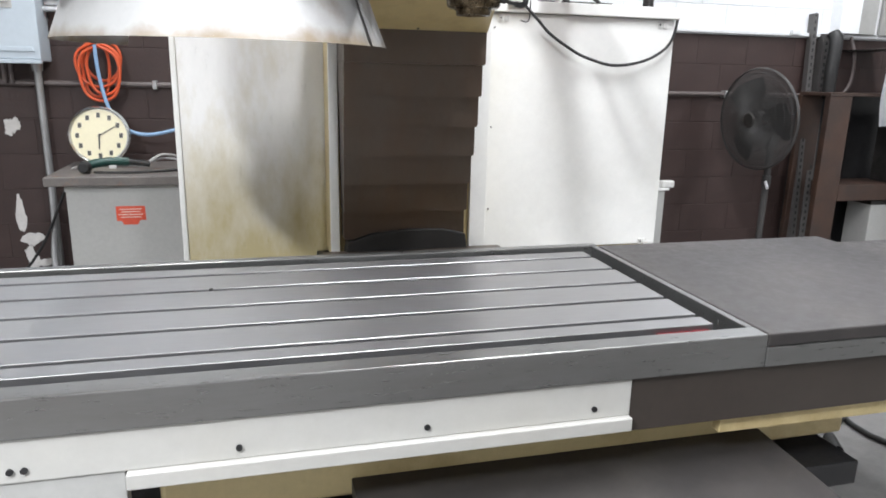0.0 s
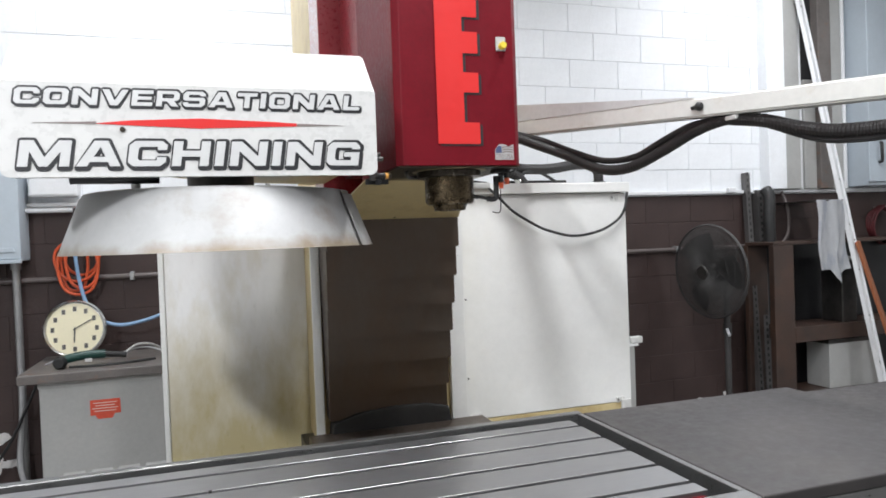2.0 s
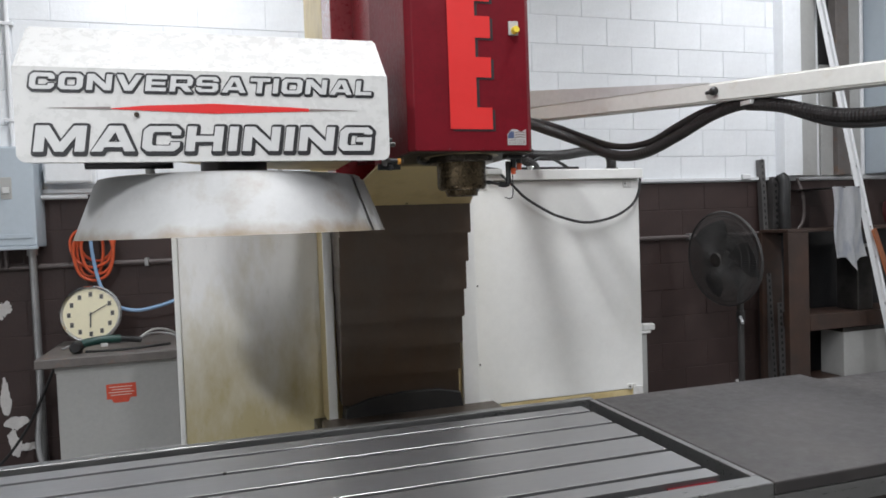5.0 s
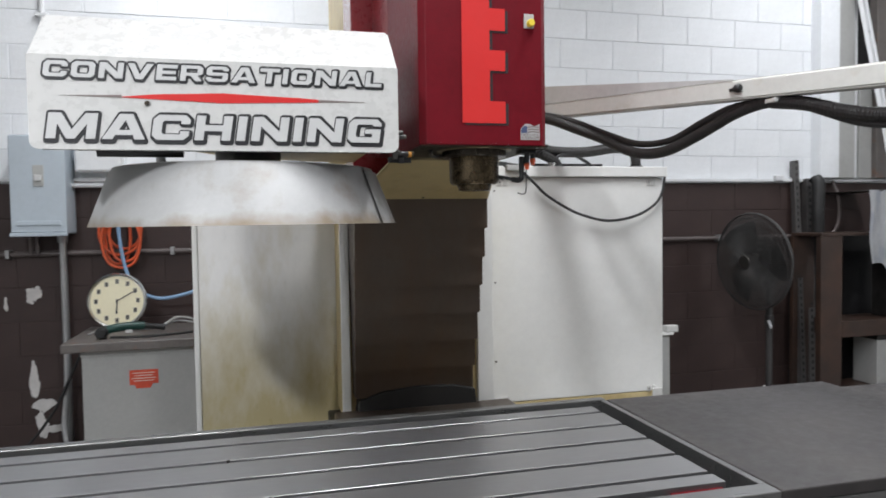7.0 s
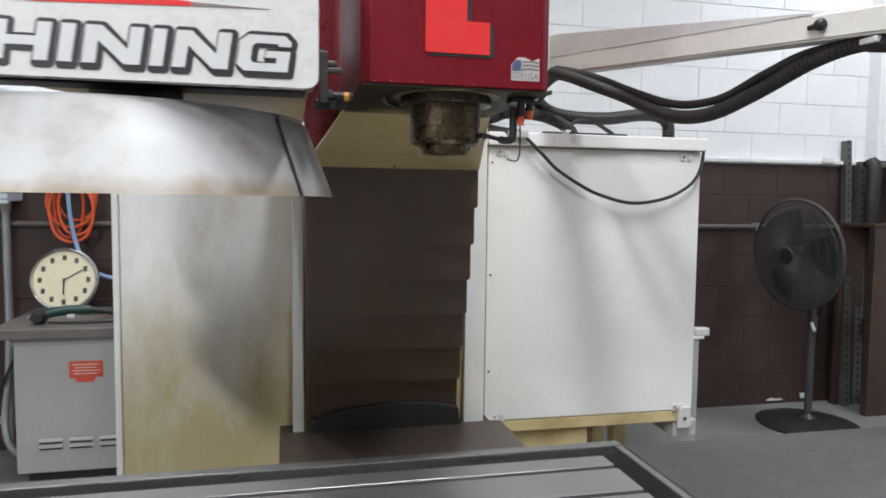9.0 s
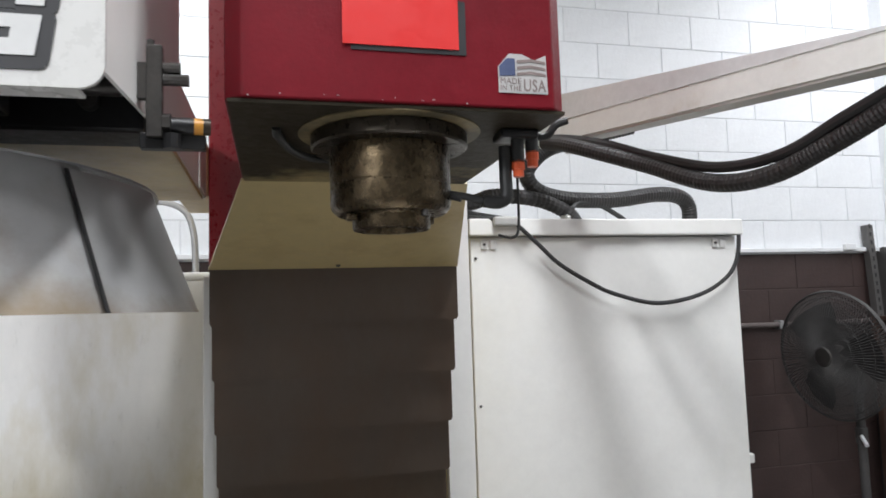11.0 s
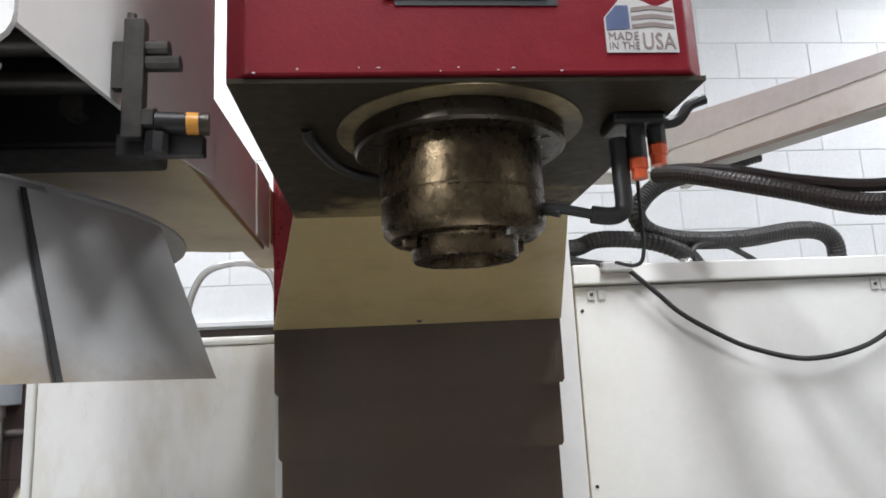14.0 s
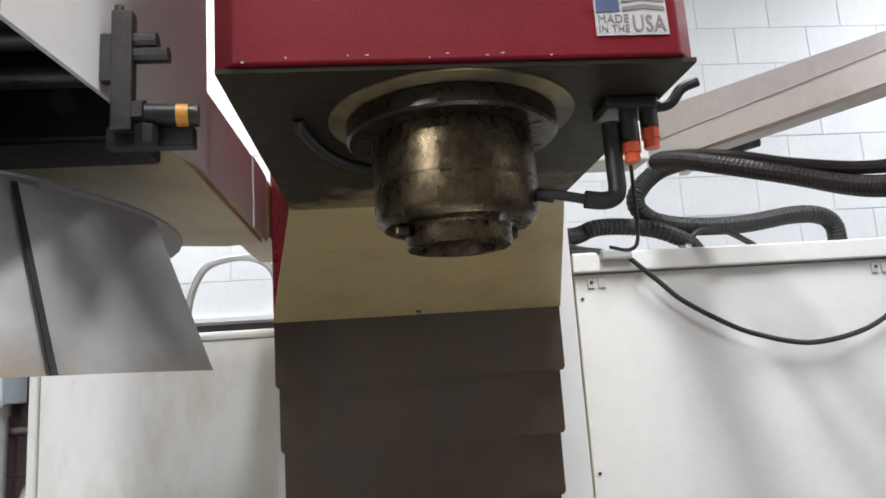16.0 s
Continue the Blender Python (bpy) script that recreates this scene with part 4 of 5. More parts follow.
def control_cabinet():
    x0, x1, y0, y1, z0, z1 = 0.410, 1.250, 1.238, 1.95, 0.520, 1.560
    c = thing("control_cabinet", "white enamelled electrical cabinet with overhanging lid", "electrical cabinet", (0.83, 1.6, 0))
    part("cabinet_body", box(x0 + 0.006, x1 - 0.006, y0 + 0.022, y1, z0, z1, 0.004), CREAM_PANEL, c)
    door = part("cabinet_door", box(x0, x1, y0, y0 + 0.021, z0 + 0.045, z1 - 0.002, 0.004), CREAM_PANEL, c, "plain white cabinet door")
    part("lid", prism([(x0 - 0.006, z1 + 0.001), (x1 + 0.012, z1 + 0.001), (x1 + 0.012, z1 + 0.048), (x0 - 0.006, z1 + 0.048)], "y", y0 - 0.022, y1 + 0.01, 0.004), CREAM_PANEL, c, "cream overhanging lid")
    part("lid_pad", box(0.72, 1.12, 1.40, 1.75, z1 + 0.0485, z1 + 0.062, 0.003), CREAM_PANEL, c)
    for x in (0.44, 1.165):
        for z in (1.538, 0.578):
            part("door_bracket", box(x, x + 0.018, y0 - 0.006, y0, z - 0.014, z + 0.012, 0.002), CHANGER_WHITE, door)
            part("door_bracket", box(x + 0.026, x + 0.044, y0 - 0.006, y0, z - 0.014, z + 0.012, 0.002), CHANGER_WHITE, door)
            part("bracket_screw", rod((x + 0.009, y0 - 0.009, z), (x + 0.009, y0 - 0.006, z), 0.004, 8), DARK_STEEL, door)
    for x in (0.405, 1.185):
        tab = part("corner_tab", prism([(x, 0.498), (x + 0.050, 0.498), (x + 0.058, 0.520), (x + 0.050, 0.578), (x + 0.004, 0.578)], "y", y0 - 0.016, y0 - 0.0065, 0.001), CHANGER_WHITE, c)
        part("tab_screw", rod((x + 0.027, y0 - 0.020, 0.535), (x + 0.027, y0 - 0.016, 0.535), 0.006, 10), GRIMY_METAL, tab)
    for z in (1.50, 1.1, 0.75):
        part("rivet", rod((x0 + 0.015, y0 - 0.003, z), (x0 + 0.015, y0, z), 0.004, 8), DARK_STEEL, door)
    part("lower_rail", box(x0 + 0.07, x1 - 0.03, y0 + 0.002, y0 + 0.020, z0 + 0.0, z0 + 0.043, 0.003), CREAM, c)
    part("foot_rail", box(x0 + 0.08, x0 + 0.42, y0 + 0.03, y0 + 0.09, 0.44, z0 - 0.001, 0.004), CREAM, c)
    part("frame_plate", box(x1 - 0.07, x1 + 0.03, y0 + 0.01, y1, 0.455, z0 - 0.001, 0.004), GREY_METAL, c)
    for x in (x0 + 0.10, x1 - 0.12):
        for y in (y0 + (0.10 if x < 1 else 0.38), y1 - 0.12):
            part("leg", box(x - 0.03, x + 0.03, y - 0.03, y + 0.03, 0, 0.5195 if x < 1 else 0.4545, 0.004), CREAM, c)
    side = part("side_unit", box(x1 + 0.002, 1.69, 1.87, 1.945, 0.0, 0.70, 0.006), GREY_METAL, c, "grey side unit")
    part("latch", box(1.66, 1.74, 1.86, 1.905, 0.7165, 0.755, 0.006), CHANGER_WHITE, c)
    part("side_cap", box(x1 + 0.002, 1.71, 1.86, 1.95, 0.701, 0.716, 0.003), CREAM_PANEL, c)


def cabinet_cables():
    t = thing("cable_run", "black cables and corrugated hoses on the cabinet lid", "cables", (0.7, 1.4, 1.61))
    part("hose", tube([(0.96, 1.30, 1.905), (0.86, 1.34, 1.885), (0.786, 1.36, 1.868), (0.695, 1.36, 1.837), (0.632, 1.36, 1.770), (0.662, 1.36, 1.714), (0.756, 1.36, 1.688), (0.914, 1.36, 1.686), (1.062, 1.37, 1.706), (1.15, 1.38, 1.704), (1.195, 1.39, 1.675), (1.205, 1.40, 1.608)], 0.023, 12, 14, ridge=0.0018, pitch=0.010), HOSE, t, "dark corrugated hose")
    part("clip", box(0.775, 0.80, 1.325, 1.395, 1.835, 1.90, 0.004), CHANGER_WHITE, t)
    part("gland", lathe([(0.0, 1.6085), (0.040, 1.6085), (0.036, 1.622), (0.026, 1.628), (0.0, 1.628)], (1.205, 1.40, 0), n=24), BLACK, t, smooth=True)
    part("hose", tube([(0.30, 1.14, 1.64), (0.442, 1.32, 1.668), (0.503, 1.33, 1.688), (0.579, 1.335, 1.690), (0.669, 1.34, 1.678), (0.75, 1.345, 1.645), (0.78, 1.35, 1.614)], 0.021, 12, 12, ridge=0.0018, pitch=0.011), HOSE, t, "dark corrugated hose")
    part("cable", tube([(0.74, 1.34, 1.625), (0.78, 1.34, 1.668), (0.85, 1.35, 1.672), (0.93, 1.37, 1.640), (0.97, 1.38, 1.616)], 0.008, 10, 8), BLACK, t, smooth=True)
    part("connector", rod((0.735, 1.335, 1.622), (0.765, 1.345, 1.640), 0.014, 14), CHROME, t, smooth=True)
    part("plug", box(0.470, 0.545, 1.195, 1.225, 1.585, 1.612, 0.006), GREY_METAL, t)
    part("plug_tail", rod((0.40, 1.26, 1.616), (0.49, 1.21, 1.604), 0.008, 10), BLACK, t, smooth=True)
    part("cable", tube([(0.535, 1.205, 1.592), (0.60, 1.20, 1.530), (0.653, 1.20, 1.481), (0.74, 1.20, 1.428), (0.82, 1.20, 1.392), (0.953, 1.205, 1.363), (1.09, 1.205, 1.383), (1.185, 1.205, 1.432), (1.23, 1.21, 1.49), (1.252, 1.225, 1.56), (1.262, 1.24, 1.58)], 0.0062, 12, 8), BLACK, t, "thin black cable", smooth=True)
    part("cable", tube([(0.30, 1.10, 1.60), (0.38, 1.25, 1.64), (0.45, 1.30, 1.63), (0.58, 1.33, 1.616)], 0.009, 10, 8), BLACK, t, smooth=True)
    tagged(part("bar", box(0.70, 1.06, 1.46, 1.485, 1.6225, 1.640, 0.003), BLACK_METAL), "short black steel bar lying on the cabinet lid", "steel bar")


def guard_cabinet():
    x0, x1, y0, y1, z0, z1 = -0.826, -0.238, 1.240, 1.80, 0.455, 1.455
    c = thing("chip_guard", "oil-stained white sheet metal cabinet beside the column", "cabinet", (-0.53, 1.5, 0))
    part("panel", box(x0 + 0.022, x1 - 0.002, y0, y0 + 0.012, z0, z1, 0.003), STAINED_PANEL, c, "white panel with yellow oil stains")
    part("corner_post", box(x0, x0 + 0.021, y0 - 0.006, y0 + 0.03, z0 - 0.01, z1, 0.005), CREAM_PANEL, c)
    part("body", box(x0 + 0.004, -0.30, y0 + 0.031, y1, z0, z1 - 0.002, 0.004), STAINED_PANEL, c)
    part("top_rail", box(x0 - 0.002, x1 + 0.0, y0 - 0.010, y0 + 0.05, z1 + 0.001, z1 + 0.020, 0.008), CREAM_PANEL, c)
    part("top", box(x0, -0.30, y0 + 0.051, y1, z1 + 0.001, z1 + 0.010, 0.003), CREAM_PANEL, c)
    part("bottom_seam", box(x0 + 0.022, x1 - 0.06, y0 - 0.003, y0 + 0.006, z0 - 0.008, z0 - 0.0005, 0.001), LID_METAL, c)
    for x in (x0 + 0.05, -0.36):
        for y in (y0 + 0.06, y1 - 0.06):
            part("leg", box(x - 0.025, x + 0.025, y - 0.025, y + 0.025, 0, z0 - 0.0085, 0.003), GREY_METAL, c)
            part("leg_pad", box(x - 0.025, x + 0.025, y - 0.025, y + 0.025, z0 - 0.0085, z0, 0.0), GREY_METAL, c)


worktable()
machine_base()
column()
spindle_head()
tool_changer()
pendant_arm()
control_cabinet()
cabinet_cables()
guard_cabinet()
conduit_bend()


# ---- along the wall behind ----
def transformer():
    x0, x1, y0, y1 = -1.487, -0.905, 2.285, 2.84
    t = thing("transformer_cabinet", "grey steel transformer cabinet with louvres and a red label", "transformer", (-1.2, 2.5, 0))
    part("body", box(x0, x1, y0, y1, 0.095, 0.722, 0.008), GREY_METAL, t)
    part("plinth", box(x0 + 0.04, x1 - 0.02, y0 + 0.03, y1 - 0.02, 0.0, 0.0945), BLACK_METAL, t)
    part("lid_lip", box(x0 - 0.004, x1 + 0.004, y0 - 0.004, y1, 0.690, 0.7225, 0.003), GREY_METAL, t)
    part("top_plate", box(x0 - 0.085, x1 + 0.02, y0 - 0.05, y1 + 0.03, 0.7235, 0.772, 0.006), LID_METAL, t, "worn rust-flecked top plate")
    for i in range(4):
        xv = -1.392 + 0.128 * i
        for z in (0.238, 0.210):
            part("louvre", prism([(y0 - 0.0005, z), (y0 - 0.012, z + 0.004), (y0 - 0.012, z + 0.007), (y0 - 0.0005, z + 0.018)], "x", xv, xv + 0.10, 0.001), GREY_METAL, t)
            part("louvre_slot", box(xv + 0.003, xv + 0.097, y0 - 0.0025, y0 - 0.0005, z - 0.007, z - 0.0005), BLACK_METAL, t)
    lab = part("warning_label", prism([(-1.258, 0.532), (-1.235, 0.532), (-1.225, 0.512), (-1.155, 0.512), (-1.145, 0.535), (-1.115, 0.535), (-1.117, 0.610), (-1.258, 0.610)], "y", y0 - 0.0025, y0 - 0.0005), LABEL_RED, t, "red warning label")
    for z, w in ((0.594, 0.11), (0.580, 0.09), (0.566, 0.12), (0.552, 0.10)):
        part("label_bar", box(-1.188 - w / 2, -1.188 + w / 2, y0 - 0.0035, y0 - 0.0024, z - 0.002, z + 0.002), LABEL_PALE, lab)


def wall_clock():
    cx, cy, cz, r = -1.385, 2.700, 0.938, 0.160
    tilt = Matrix.Translation((cx, cy, cz)) @ Matrix.Rotation(radians(-9), 4, "X")
    c = thing("round_clock", "round clock with a cream dial, leaning on the wall", "clock", (cx, cy, 0.772))

    def put(name, bm, mat, label="", smooth=False, parent=None):
        bmesh.ops.transform(bm, matrix=tilt, verts=bm.verts)
        return part(name, bm, mat, parent or c, label, smooth)

    put("case", lathe([(0, 0.03), (r - 0.01, 0.03), (r, 0.02), (r + 0.002, -0.015), (r - 0.006, -0.024), (r - 0.014, -0.020), (r - 0.016, -0.010), (0, -0.010)], (0, 0, 0), "y", 56), CHROME, "thin chrome case", True)
    put("dial", lathe([(0, -0.0115), (r - 0.017, -0.0115), (r - 0.017, -0.0105), (0, -0.0105)], (0, 0, 0), "y", 48), CLOCK_FACE, "cream dial", True)
    for k in range(12):
        a = radians(30 * k)
        bm = box(-0.009, 0.009, -0.0135, -0.0118, -0.013, 0.013)
        bmesh.ops.transform(bm, matrix=Matrix.Translation((0.112 * math.sin(a), 0, 0.112 * math.cos(a))), verts=bm.verts)
        put("dial_mark", bm, DARK_STEEL)
    for a, ln, w in ((182, 0.075, 0.007), (60, 0.10, 0.005)):
        bm = box(-w / 2, w / 2, -0.0165, -0.0145, -0.01, ln)
        bmesh.ops.transform(bm, matrix=Matrix.Rotation(radians(a), 4, "Y"), verts=bm.verts)
        put("hand", bm, BLACK_VINYL)


def bench_tool():
    t = thing("power_tool", "dark green and black hand power tool lying on its side", "power tool", (-1.33, 2.42, 0.772))
    part("motor", lathe([(0, -0.05), (0.022, -0.05), (0.030, -0.038), (0.033, 0.0), (0.030, 0.04), (0.0, 0.045)], (-1.40, 2.37, 0.806), "y", 20), BLACK, t, smooth=True)
    part("body", tube([(-1.395, 2.38, 0.81), (-1.35, 2.39, 0.822), (-1.28, 2.41, 0.828), (-1.20, 2.43, 0.824)], 0.023, 8, 12), GREEN, t, "dark green grip", smooth=True)
    part("tail", tube([(-1.21, 2.43, 0.824), (-1.15, 2.45, 0.815), (-1.10, 2.46, 0.806)], 0.016, 8, 12), BLACK, t, smooth=True)
    part("badge", box(-1.29, -1.255, 2.380, 2.386, 0.795, 0.812, 0.002), GREY_VINYL, t)
    part("rest", box(-1.41, -1.38, 2.35, 2.40, 0.7725, 0.778), BLACK, t)
    part("cord", tube([(-1.12, 2.46, 0.808), (-1.05, 2.50, 0.85), (-0.98, 2.55, 0.84), (-0.92, 2.60, 0.80)], 0.007, 10, 8), GREY_METAL, t, smooth=True)
    lead = tagged(part("cable", tube([(-1.50, 2.50, 0.780), (-1.42, 2.56, 0.800), (-1.30, 2.60, 0.783), (-1.15, 2.56, 0.79), (-1.05, 2.52, 0.83), (-0.95, 2.50, 0.82), (-0.90, 2.48, 0.783)], 0.006, 10, 8), PIPE_GREY, smooth=True), "loose grey cable lying on the transformer top", "cable")
    tagged(part("cable", tube([(-1.36, 2.36, 0.779), (-1.22, 2.34, 0.7785), (-1.08, 2.36, 0.779), (-0.95, 2.42, 0.779)], 0.006, 10, 8), BLACK, smooth=True), "loose black cable lying on the transformer top", "cable")


def hose_coil():
    t = thing("air_hose", "coiled orange air hose hanging from a wall hook", "air hose", (-1.37, 2.84, 1.40))
    part("hook", tube([(-1.37, WALL_Y + 0.004, 1.43), (-1.37, 2.83, 1.42), (-1.37, 2.80, 1.45)], 0.008, 6, 8), PIPE_GREY, t, smooth=True)
    for k, (w, low, dx) in enumerate(((0.105, 1.125, 0.0), (0.085, 1.16, 0.02), (0.115, 1.20, -0.01), (0.07, 1.145, -0.025), (0.095, 1.235, 0.01))):
        y = 2.80 + 0.016 * k
        cx = -1.375 + dx
        top = 1.425 + 0.012 * k
        mid = (top + low) / 2
        part("loop", tube([(cx, y, top), (cx - w * 0.8, y, top - 0.05), (cx - w, y, mid), (cx - w * 0.7, y, low + 0.035), (cx, y, low), (cx + w * 0.7, y, low + 0.035), (cx + w, y, mid), (cx + w * 0.8, y, top - 0.05), (cx, y, top + 0.004)], 0.0085, 8, 8), ORANGE, t, smooth=True)
    part("blue_line", tube([(-1.385, 2.785, 1.43), (-1.378, 2.775, 1.30), (-1.355, 2.77, 1.15), (-1.32, 2.76, 1.05), (-1.25, 2.75, 0.97), (-1.15, 2.74, 0.94), (-1.02, 2.74, 0.96), (-0.90, 2.74, 1.0)], 0.0105, 10, 8), BLUE, t, "pale blue air line", smooth=True)


def disconnect_box():
    x0, x1, y0, z0, z1 = -1.916, -1.640, 2.70, 1.332, 1.891
    t = thing("disconnect_box", "blue-grey steel electrical disconnect box on the wall", "electrical box", (-1.78, 2.8, 1.33))
    part("case", box(x0, x1, y0 + 0.016, WALL_Y + 0.003, z0, z1, 0.006), BLUE_GREY, t)
    door = part("door", box(x0 - 0.004, x1 + 0.004, y0, y0 + 0.0155, z0 + 0.01, z1 - 0.006, 0.006), BLUE_GREY, t)
    part("bottom_lip", box(x0 - 0.008, x1 + 0.008, y0 - 0.014, y0 + 0.014, z0 - 0.012, z0 + 0.009, 0.004), BLUE_GREY, t)
    part("raised_panel", prism([(x0 + 0.02, z0 + 0.05), (x1 - 0.02, z0 + 0.05), (x1 - 0.03, z0 + 0.075), (x0 + 0.03, z0 + 0.075)], "y", y0 - 0.008, y0 - 0.0003, 0.003), BLUE_GREY, door)
    part("switch_plate", box(-1.80, -1.745, y0 - 0.005, y0 - 0.0003, 1.60, 1.72, 0.002), GREY_METAL, door)
    part("switch", box(-1.790, -1.755, y0 - 0.018, y0 - 0.005, 1.63, 1.665, 0.004), GREY_VINYL, door, "pale switch")
    part("conduit", rod((-1.70, 2.85, z0), (-1.695, 2.85, 0.02), 0.020, 14), PIPE_GREY, t, smooth=True)
    part("coupling", rod((-1.70, 2.85, z0 - 0.05), (-1.70, 2.85, z0), 0.028, 14), PIPE_GREY, t, smooth=True)
    for x in (-1.87, -1.835):
        part("stub_conduit", rod((x, 2.86, z0), (x, 2.86, 1.215), 0.011, 10), PIPE_BROWN, t, smooth=True)
    part("side_pipe", rod((x1, 2.86, 1.615), (-1.40, 2.86, 1.615), 0.014, 12), PIPE_WHITE, t, smooth=True)
    part("flexible_tail", tube([(-1.695, 2.84, 0.72), (-1.69, 2.80, 0.45), (-1.70, 2.76, 0.22), (-1.66, 2.70, 0.10), (-1.56, 2.62, 0.06), (-1.48, 2.56, 0.06)], 0.018, 10, 10), PIPE_GREY, t, smooth=True)
    part("black_cable", tube([(-1.56, 2.75, 0.74), (-1.64, 2.76, 0.55), (-1.76, 2.76, 0.30), (-1.92, 2.76, 0.10), (-2.1, 2.74, 0.012)], 0.008, 10, 8), BLACK, t, smooth=True)


def junction_box():
    t = thing("junction_box", "small white junction box with conduit on the wall", "junction box", (-1.5, 2.85, 1.75))
    part("box", box(-1.61, -1.36, 2.80, WALL_Y + 0.003, 1.69, 1.87, 0.008), PIPE_WHITE, t)
    part("cover", box(-1.60, -1.37, 2.795, 2.80, 1.70, 1.86, 0.003), PIPE_WHITE, t)


def riser_conduits():
    t = thing("riser_conduit", "white painted conduit with clips on the wall", "conduit", (-1.78, 2.88, 1.7))
    part("conduit", rod((-1.78, WALL_Y - 0.016, 1.892), (-1.78, WALL_Y - 0.016, CEILING_Z), 0.014, 12), PIPE_WHITE, t, smooth=True)
    for z in (2.05, 2.6, 3.2):
        part("strap", box(-1.815, -1.745, WALL_Y - 0.033, WALL_Y + 0.002, z, z + 0.02, 0.003), PIPE_WHITE, t)


def floor_cable():
    t = thing("floor_cable", "black rubber cable lying in a loop on the concrete floor", "cable", (1.6, 0.3, 0))
    part("cable", tube([(1.95, 0.95, 0.011), (1.80, 0.70, 0.011), (1.70, 0.46, 0.011), (1.685, 0.34, 0.011), (1.70, 0.24, 0.011), (1.62, 0.05, 0.011), (1.45, -0.15, 0.011)], 0.011, 8, 10), BLACK, t, smooth=True)
    plug = part("plug", rod((1.45, 0.24, 0.022), (1.50, 0.33, 0.022), 0.022, 14), BLACK, t, smooth=True)
    part("plug_lead", tube([(1.50, 0.33, 0.022), (1.56, 0.40, 0.014), (1.64, 0.44, 0.012), (1.70, 0.46, 0.024)], 0.010, 8, 10), BLACK, plug, smooth=True)


def pedestal_fan():
    hx, hy, hz = 2.72, 2.47, 1.062
    f = thing("pedestal_fan", "dusty black pedestal fan standing on the floor", "fan", (2.90, 2.5, 0))
    axis = Vector((-0.985, -0.12, -0.05)).normalized()
    m = Matrix.Translation((hx, hy, hz)) @ axis.to_track_quat("Z", "Y").to_matrix().to_4x4()

    def put(name, bm, mat, parent=None, label="", smooth=True):
        bmesh.ops.transform(bm, matrix=m, verts=bm.verts)
        return part(name, bm, mat, parent or f, label, smooth)

    cage = put("cage", lathe([(0.332, -0.012), (0.338, -0.006), (0.340, 0.0), (0.338, 0.006), (0.332, 0.012), (0.328, 0.0), (0.332, -0.012)], (0, 0, 0), n=56), FAN_BLACK)
    for r, h in ((0.06, 0.075), (0.11, 0.073), (0.16, 0.067), (0.21, 0.056), (0.26, 0.040), (0.305, 0.022)):
        for s in (1, -1):
            put("guard_ring", lathe([(r - 0.002, s * h), (r, s * h + 0.002), (r + 0.002, s * h), (r, s * h - 0.002), (r - 0.002, s * h)], (0, 0, 0), n=40), FAN_BLACK, cage)
    for s in (1, -1):
        bm = bmesh.new()
        for k in range(108):
            a = radians(360 / 108 * k)
            pts = [(r * math.cos(a), r * math.sin(a), s * h) for r, h in ((0.05, 0.076), (0.12, 0.073), (0.20, 0.059), (0.28, 0.034), (0.334, 0.004))]
            tube(pts, 0.0024, 2, 5, bm)
        tagged(put("guard_mesh", bm, FAN_BLACK, cage), kind="stuff")
    put("badge", lathe([(0, 0.086), (0.045, 0.084), (0.055, 0.076), (0.055, 0.070), (0, 0.070)], (0, 0, 0), n=24), DARK_STEEL, cage)
    for k in range(3):
        bm = bmesh.new()
        rows = []
        for i in range(7):
            r = 0.05 + 0.038 * i
            half = radians(18 + 15 * math.sin(i / 6 * 2.6))
            a0 = radians(120 * k)
            rows.append([bm.verts.new((r * math.cos(a0 + half * q), r * math.sin(a0 + half * q), 0.035 * q)) for q in (-1, -0.33, 0.33, 1)])
        for a, b in zip(rows, rows[1:]):
            for i in range(3):
                bm.faces.new((a[i], a[i + 1], b[i + 1], b[i]))
        r = bmesh.ops.solidify(bm, geom=bm.faces[:], thickness=0.003)
        put("blade", bm, FAN_BLACK)
    put("hub", lathe([(0, 0.04), (0.045, 0.04), (0.055, 0.02), (0.055, -0.03), (0, -0.03)], (0, 0, 0), n=24), DARK_STEEL)
    put("motor", lathe([(0, -0.07), (0.07, -0.07), (0.085, -0.085), (0.085, -0.20), (0.07, -0.22), (0.0, -0.225)], (0, 0, 0), n=28), FAN_BLACK)
    back = Vector((hx, hy, hz)) - axis * 0.15
    px, py = back.x, back.y
    part("yoke", box(px - 0.03, px + 0.03, py - 0.03, py + 0.03, hz - 0.20, hz - 0.07, 0.01), FAN_BLACK, f)
    part("pole", rod((px, py, 0.02), (px, py, hz - 0.18), 0.022, 18), FAN_BLACK, f, smooth=True)
    part("collar", rod((px, py, 0.60), (px, py, 0.68), 0.030, 18), FAN_BLACK, f, smooth=True)
    part("clamp_knob", rod((px - 0.05, py - 0.08, 0.605), (px - 0.02, py - 0.02, 0.64), 0.010, 12), ALUMINIUM, f, smooth=True)
    part("base", lathe([(0, 0.0), (0.29, 0.0), (0.295, 0.012), (0.27, 0.022), (0.06, 0.05), (0.035, 0.075), (0, 0.075)], (px, py, 0), n=48), DARK_STEEL, f, smooth=True)


